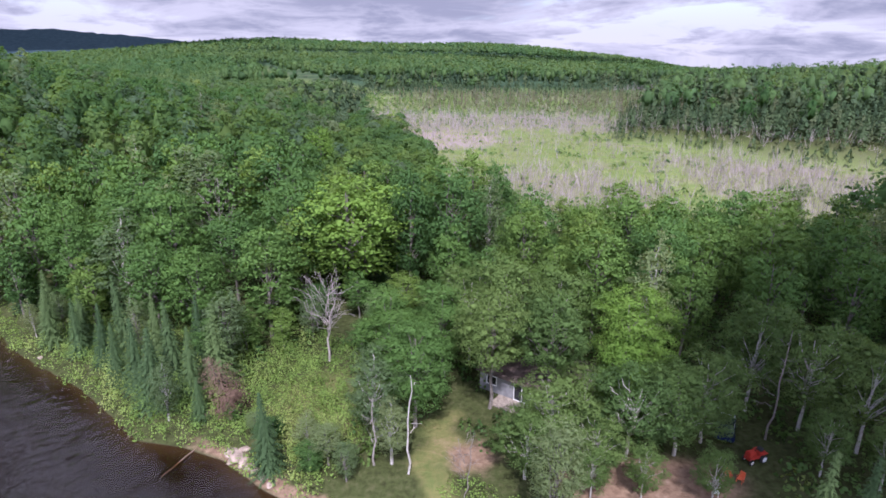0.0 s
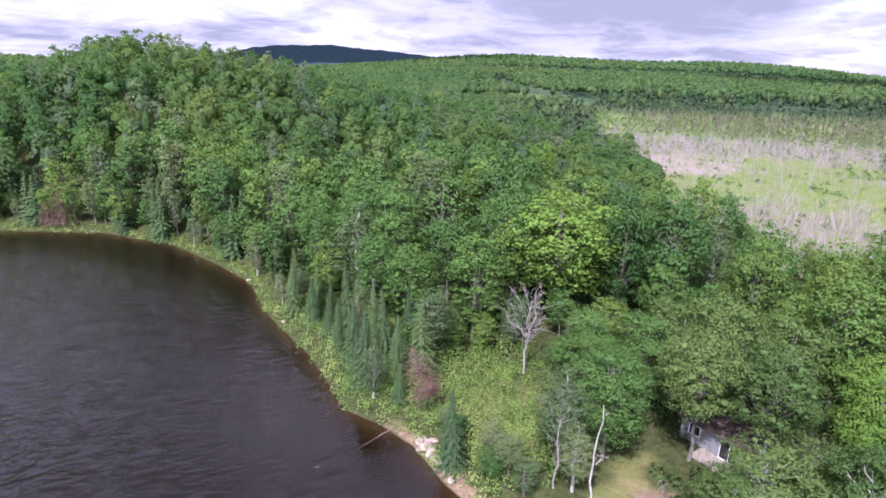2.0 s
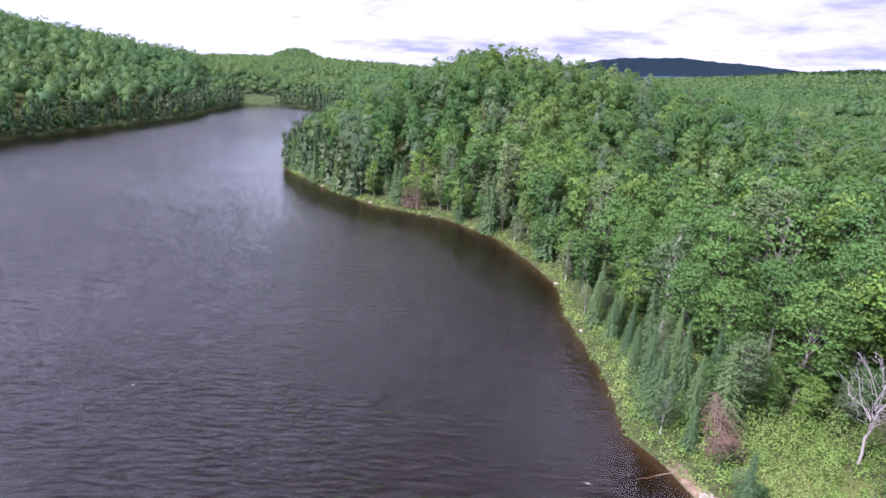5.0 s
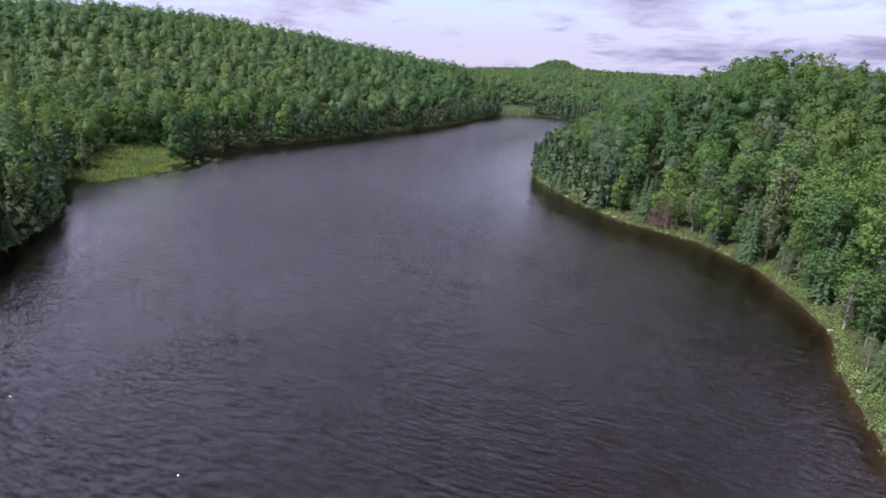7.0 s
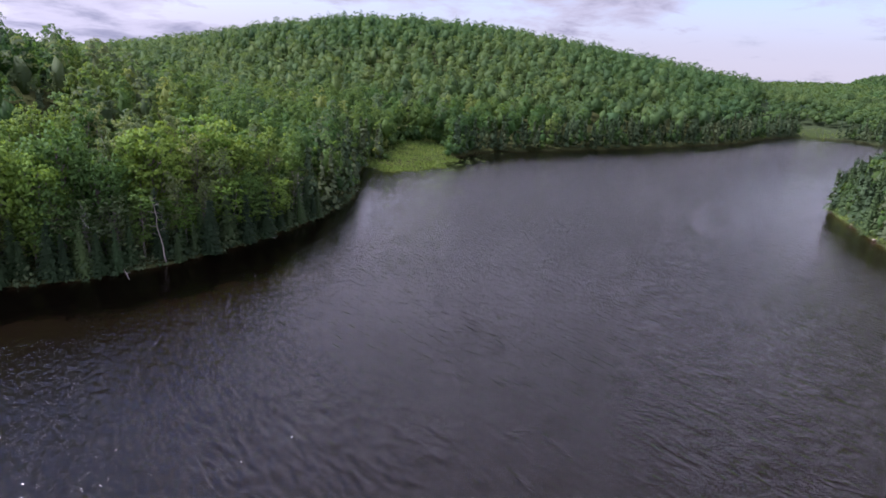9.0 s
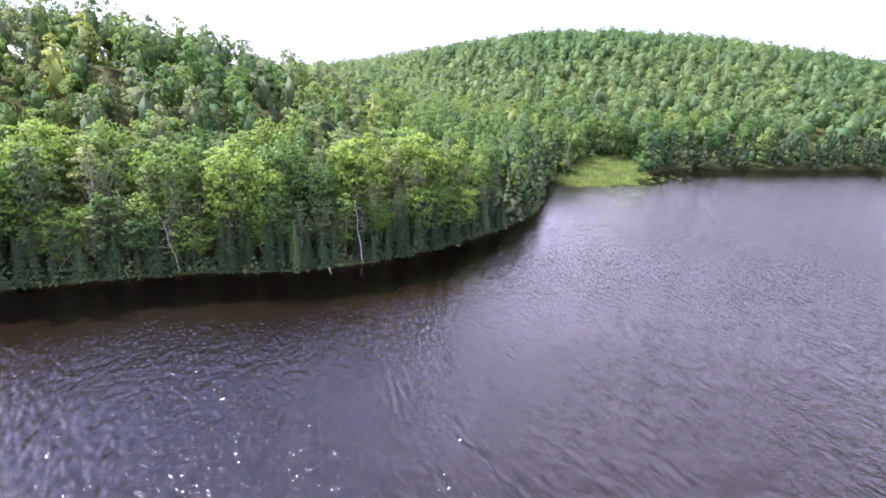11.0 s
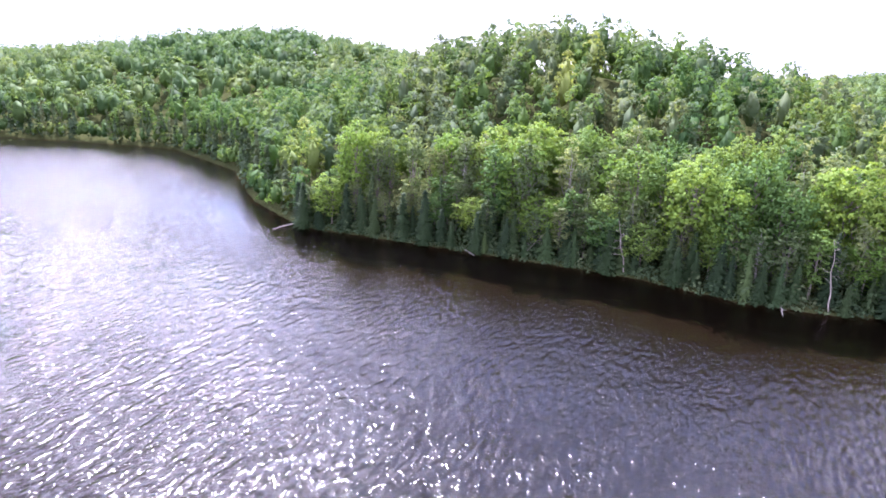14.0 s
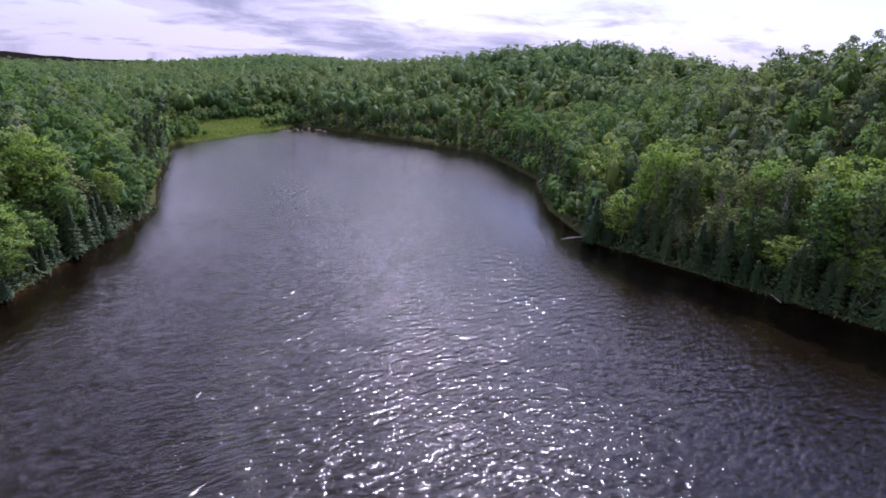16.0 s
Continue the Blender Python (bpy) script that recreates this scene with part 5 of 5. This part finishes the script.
def lily_pads():
    q = R_(170)
    n = 200
    side = q.rand(n) < 0.6
    x = np.where(side, -225 + 26 * q.normal(size=n), 142 + 20 * q.normal(size=n))
    y = np.where(side, -44 + 7 * q.normal(size=n), -286 + 18 * q.normal(size=n))
    ok = lake_distance(x, y) < -0.5
    x, y = x[ok], y[ok]
    r = 0.25 + 0.5 * q.rand(len(x))
    a = np.arange(7) / 7 * 6.2832
    v = np.stack([x[:, None] + r[:, None] * np.cos(a), y[:, None] + r[:, None] * np.sin(a), 0.02 + 0 * x[:, None] + 0 * a], -1).reshape(-1, 3)
    f = (np.arange(len(x))[:, None, None] * 7 + np.array([[0, 1, 2], [0, 2, 3], [0, 3, 4], [0, 4, 5], [0, 5, 6]])).reshape(-1, 3)
    me = mesh_from("lily_pads", v, f, tint=np.repeat(q.rand(len(x)), 7))
    me.materials.append(REEDS)
    tagged(new("lily_pads", me), "floating lily pads near the reedy shore", "lily pads", kind="stuff")


lily_pads()

# ---- the cabin and its yard ----
SIDING = plain("grey_siding", (0.15, 0.15, 0.155), (0.24, 0.24, 0.245), 1.2, 0.7)
SHINGLE = plain("brown_shingles", (0.050, 0.036, 0.030), (0.10, 0.070, 0.058), 3.0, 0.9)
WHITE = plain("white_paint", (0.68, 0.68, 0.66), (0.82, 0.82, 0.80), 2.0, 0.5)
DARKGLASS = plain("dark_window_glass", (0.010, 0.012, 0.014), (0.022, 0.024, 0.028), 0.8, 0.06)
PLANK = plain("weathered_planks", (0.16, 0.13, 0.10), (0.33, 0.28, 0.23), 4.0, 0.85)
BLUEPAINT = plain("dark_blue_car_paint", (0.008, 0.014, 0.045), (0.014, 0.022, 0.065), 1.0, 0.22)
REDPAINT = plain("red_machine_paint", (0.28, 0.025, 0.015), (0.42, 0.045, 0.025), 2.0, 0.4)
ORANGE = plain("orange_plastic", (0.52, 0.09, 0.03), (0.68, 0.14, 0.05), 2.0, 0.45)
RUBBER = plain("black_rubber", (0.012, 0.012, 0.012), (0.03, 0.03, 0.03), 6.0, 0.8)
CHROME = plain("pale_metal", (0.55, 0.55, 0.56), (0.75, 0.75, 0.75), 3.0, 0.35, 0.8)


def block(name, size, at, mat, parent, bevel=0.02, label="", turn=(0, 0, 0), taper=None):
    """A bevelled block as one part; taper narrows the top in x and y."""
    bm = bmesh.new()
    bmesh.ops.create_cube(bm, size=1.0)
    for v in bm.verts:
        k = taper if taper and v.co.z > 0 else (1.0, 1.0)
        v.co = Vector((v.co.x * size[0] * k[0], v.co.y * size[1] * k[1], v.co.z * size[2]))
    if bevel:
        bmesh.ops.bevel(bm, geom=list(bm.edges), offset=bevel, segments=2, affect="EDGES")
    me = bpy.data.meshes.new(name)
    bm.to_mesh(me)
    bm.free()
    ob = part(name, me, mat, parent, label)
    ob.matrix_basis = pose(*at, *turn)
    return ob


def wheel(parent, x, y, r, w, rim_mat):
    bm = bmesh.new()
    bmesh.ops.create_cone(bm, cap_ends=True, segments=24, radius1=r, radius2=r, depth=w)
    bmesh.ops.bevel(bm, geom=[e for e in bm.edges if len(e.link_faces) == 2 and e.calc_face_angle(0) > 1], offset=w * 0.22, segments=3, affect="EDGES")
    me = bpy.data.meshes.new("wheel")
    bm.to_mesh(me)
    bm.free()
    tyre = part("wheel", me, RUBBER, parent)
    tyre.matrix_basis = pose(x, y, r, 90, 0, 0)
    bm = bmesh.new()
    bmesh.ops.create_cone(bm, cap_ends=True, segments=20, radius1=r * 0.62, radius2=r * 0.55, depth=w * 1.06)
    me = bpy.data.meshes.new("rim")
    bm.to_mesh(me)
    bm.free()
    part("rim", me, rim_mat, tyre, "pale wheel rim")


def cabin():
    root = tagged(new("cabin"), "small grey-sided cabin with brown shingle roof among trees", "cabin")
    L, W, H = 9.0, 4.4, 2.4
    z = float(land_height(9, 55)) - 0.1
    turn = math.degrees(math.atan2(-3.8, 5.5))
    root.matrix_basis = pose(8.3 + 1.25, 55.4 + 1.8, z, 0, 0, turn)
    front = -W / 2
    # front wall in pieces, so that door and window are real openings
    wins = [(-3.6, -2.4, 1.0, 2.05), (-0.2, 1.7, 0.12, 2.1), (2.5, 3.2, 1.2, 2.0)]
    xs = [-L / 2]
    for a, b, z0, z1 in wins:
        block("wall", (a - xs[-1], 0.16, H), ((a + xs[-1]) / 2, front, H / 2), SIDING, root, 0)
        block("wall", (b - a, 0.16, z0), ((a + b) / 2, front, z0 / 2), SIDING, root, 0)
        block("wall", (b - a, 0.16, H - z1), ((a + b) / 2, front, (H + z1) / 2), SIDING, root, 0)
        frame_ = block("window", (b - a, 0.03, z1 - z0), ((a + b) / 2, front + 0.03, (z0 + z1) / 2), DARKGLASS, root, 0, "dark glass")
        for k in range(2):
            block("frame", (b - a + 0.12, 0.06, 0.07), (0, -0.12, (k - 0.5) * (z1 - z0)), WHITE, frame_, 0.01, "white frame")
        for k in range(3):
            block("frame", (0.07, 0.06, z1 - z0), ((k - 1) * 0.5 * (b - a), -0.125, 0), WHITE, frame_, 0.01, "white frame")
        xs.append(b)
    block("wall", (L / 2 - xs[-1], 0.16, H), ((L / 2 + xs[-1]) / 2, front, H / 2), SIDING, root, 0)
    block("wall", (L, 0.16, H), (0, W / 2, H / 2), SIDING, root, 0)
    for k in (-1, 1):
        block("wall", (0.16, W - 0.17, H), (k * (L / 2 - 0.08), 0, H / 2), SIDING, root, 0)
    for k in (-1, 1):
        slope = block("roof", (L + 0.9, W / 2 + 0.75, 0.14), (0, k * (W / 4 + 0.22), H + 0.55), SHINGLE, root, 0.02, "", (k * -22, 0, 0))
        for j in range(7):
            block("shingle_course", (L + 0.9, 0.05, 0.02), (0, k * (-1.6 + 0.52 * j), 0.078), SHINGLE, slope, 0)
    for k in (-1, 1):
        bm = bmesh.new()
        p = [bm.verts.new(c) for c in ((0, -W / 2, 0), (0, W / 2, 0), (0, 0, W / 2 * math.tan(radians(22))))]
        bmesh.ops.extrude_face_region(bm, geom=[bm.faces.new(p)])
        bm.verts.ensure_lookup_table()
        for v in bm.verts[3:]:
            v.co.x += 0.14
        me = bpy.data.meshes.new("gable")
        bm.to_mesh(me)
        bm.free()
        part("gable", me, SIDING, root).matrix_basis = pose(k * (L / 2 - 0.1) - 0.07, 0, H - 0.05)
    block("deck", (5.0, 2.2, 0.15), (0.5, front - 1.15, 0.02), PLANK, root, 0.02, "weathered plank deck")
    shed = tagged(new("shed"), "low brown-roofed shed beside the cabin", "shed")
    shed.matrix_basis = pose(16.2, 57.6, float(land_height(16, 57.5)) - 0.1, 0, 0, turn + 6)
    block("body", (3.0, 2.8, 2.1), (0, 0, 1.05), PLANK, shed, 0.02)
    block("roof", (3.6, 3.4, 0.12), (0, 0, 2.25), SHINGLE, shed, 0.02, "", (8, 0, 0))
    block("door", (0.9, 0.06, 1.8), (0.3, -1.42, 0.95), WHITE, shed, 0.01, "pale plank door")


cabin()


def car():
    root = tagged(new("car"), "dark blue car parked under the trees", "car")
    root.matrix_basis = pose(28.6, 49.8, float(land_height(28.6, 49.8)) + 0.02, 0, 0, 62)
    block("body", (4.4, 1.75, 0.62), (0, 0, 0.62), BLUEPAINT, root, 0.14)
    block("cab", (2.5, 1.6, 0.62), (-0.25, 0, 1.2), BLUEPAINT, root, 0.10, "", taper=(0.74, 0.84))
    block("windscreen", (0.05, 1.30, 0.56), (0.82, 0, 1.20), DARKGLASS, root, 0.01, "dark glass", (0, -30, 0))
    block("rear_window", (0.05, 1.25, 0.50), (-1.33, 0, 1.20), DARKGLASS, root, 0.01, "dark glass", (0, 30, 0))
    for k in (-1, 1):
        block("side_window", (1.75, 0.03, 0.38), (-0.25, k * 0.745, 1.22), DARKGLASS, root, 0.01, "dark glass", (k * 11, 0, 0))
        block("headlight", (0.06, 0.32, 0.16), (2.19, k * 0.62, 0.72), WHITE, root, 0.02, "clear headlight")
        block("trim", (1.9, 0.03, 0.04), (-0.25, k * 0.70, 1.48), CHROME, root, 0.01, "pale metal roof rail")
        for x in (-1.35, 1.35):
            wheel(root, x, k * 0.80, 0.32, 0.22, CHROME)
    block("bumper", (0.12, 1.7, 0.22), (2.2, 0, 0.45), WHITE, root, 0.04, "white bumper")
    block("bonnet_cover", (1.0, 1.45, 0.04), (1.55, 0, 0.945), WHITE, root, 0.015, "white bonnet panel")


car()


def red_tractor():
    root = tagged(new("garden_tractor"), "red garden tractor with pale wheel rims", "tractor")
    root.matrix_basis = pose(29.4, 45.6, float(land_height(29.4, 45.6)) + 0.01, 0, 0, 200)
    block("chassis", (2.0, 0.7, 0.35), (0, 0, 0.55), REDPAINT, root, 0.06)
    block("hood", (1.0, 0.62, 0.55), (0.55, 0, 0.95), REDPAINT, root, 0.10, taper=(0.9, 0.85))
    block("fender", (0.8, 1.15, 0.12), (-0.6, 0, 0.95), REDPAINT, root, 0.05)
    block("seat", (0.45, 0.5, 0.4), (-0.55, 0, 1.18), RUBBER, root, 0.08, "black seat")
    block("steering_column", (0.06, 0.06, 0.5), (0.05, 0, 1.2), RUBBER, root, 0.01, "", (0, -25, 0))
    for k in (-1, 1):
        wheel(root, -0.6, k * 0.48, 0.40, 0.26, WHITE)
        wheel(root, 0.75, k * 0.42, 0.26, 0.18, WHITE)


red_tractor()


def garden_chair(x, y, turn, mat, colour):
    root = tagged(new("garden_chair"), colour + " plastic garden chair on bare ground", "chair", "chairs in the yard")
    root.matrix_basis = pose(x, y, float(land_height(x, y)) + 0.01, 0, 0, turn)
    block("seat", (0.52, 0.5, 0.05), (0, 0, 0.42), mat, root, 0.02)
    block("backrest", (0.52, 0.05, 0.55), (0, 0.27, 0.70), mat, root, 0.02, "", (-14, 0, 0), (0.85, 1))
    for k in (-1, 1):
        block("armrest", (0.06, 0.5, 0.04), (k * 0.27, 0, 0.63), mat, root, 0.01)
        for j in (-1, 1):
            block("leg", (0.05, 0.05, 0.42), (k * 0.23, j * 0.21, 0.21), mat, root, 0.01)


garden_chair(24.6, 42.5, 30, WHITE, "white")
garden_chair(24.1, 41.6, 75, WHITE, "white")
garden_chair(26.0, 43.4, -20, ORANGE, "orange")
garden_chair(26.9, 43.0, -50, ORANGE, "orange")


def picnic_table(x, y, turn):
    root = tagged(new("picnic_table"), "weathered grey wooden picnic table in the yard", "table")
    root.matrix_basis = pose(x, y, float(land_height(x, y)) + 0.01, 0, 0, turn)
    for k in range(5):
        block("tabletop_plank", (1.8, 0.14, 0.04), (0, -0.3 + 0.15 * k, 0.75), PLANK, root, 0.005)
    for k in (-1, 1):
        block("bench_plank", (1.8, 0.25, 0.04), (0, k * 0.68, 0.45), PLANK, root, 0.005)
        block("brace", (0.06, 1.5, 0.08), (k * 0.65, 0, 0.40), PLANK, root, 0.005)
        for j in (-1, 1):
            block("leg", (0.06, 0.08, 0.85), (k * 0.65, j * 0.38, 0.37), PLANK, root, 0.005, "", (j * 28, 0, 0))


picnic_table(13.6, 43.6, 20)


# ---- clouds whose shadows lie on the land ----
def cloud(k, over, height, sx, sy):
    """A heap of cumulus on the sun's side of the ground that it shades."""
    q = R_(k)
    at = Vector((*over, 0)) + sun_dir * (height / sun_dir.z)
    pieces = []
    for j in range(24):
        bm = bmesh.new()
        r = 0.30 + 0.2 * q.rand()
        bmesh.ops.create_icosphere(bm, subdivisions=3, radius=r)
        o = Vector((q.uniform(-0.7, 0.7), q.uniform(-0.7, 0.7), 0.1 * q.rand()))
        pieces.append((np.array([((v.co.x * (1 + 0.25 * noise.noise(v.co * 9 + o)) + o.x) * sx, (v.co.y + o.y) * sy, max(v.co.z, -0.08) * 0.5 * min(sx, sy)) for v in bm.verts]),
                       np.array([[v.index for v in f.verts] for f in bm.faces])))
        bm.free()
    me = mesh_from("cloud", *joined(pieces), True)
    me.materials.append(CLOUD)
    ob = tagged(new("cloud", me), "grey-white fair-weather cumulus cloud", "cloud")
    ob.matrix_basis = Matrix.Translation(at)


CLOUD = plain("cloud_white", (0.80, 0.80, 0.82), (0.92, 0.92, 0.92), 0.01, 1.0, 0.0, 0.0)
cloud(181, (-2250, 3250), 1300, 900, 700)
cloud(182, (-1350, 3500), 1300, 500, 500)
cloud(183, (-300, 3800), 1300, 300, 300)
cloud(184, (300, 1250), 1300, 260, 120)
cloud(186, (-640, 1620), 1300, 230, 170)
cloud(185, (83, 64), 650, 56, 54)

forget_prototypes()
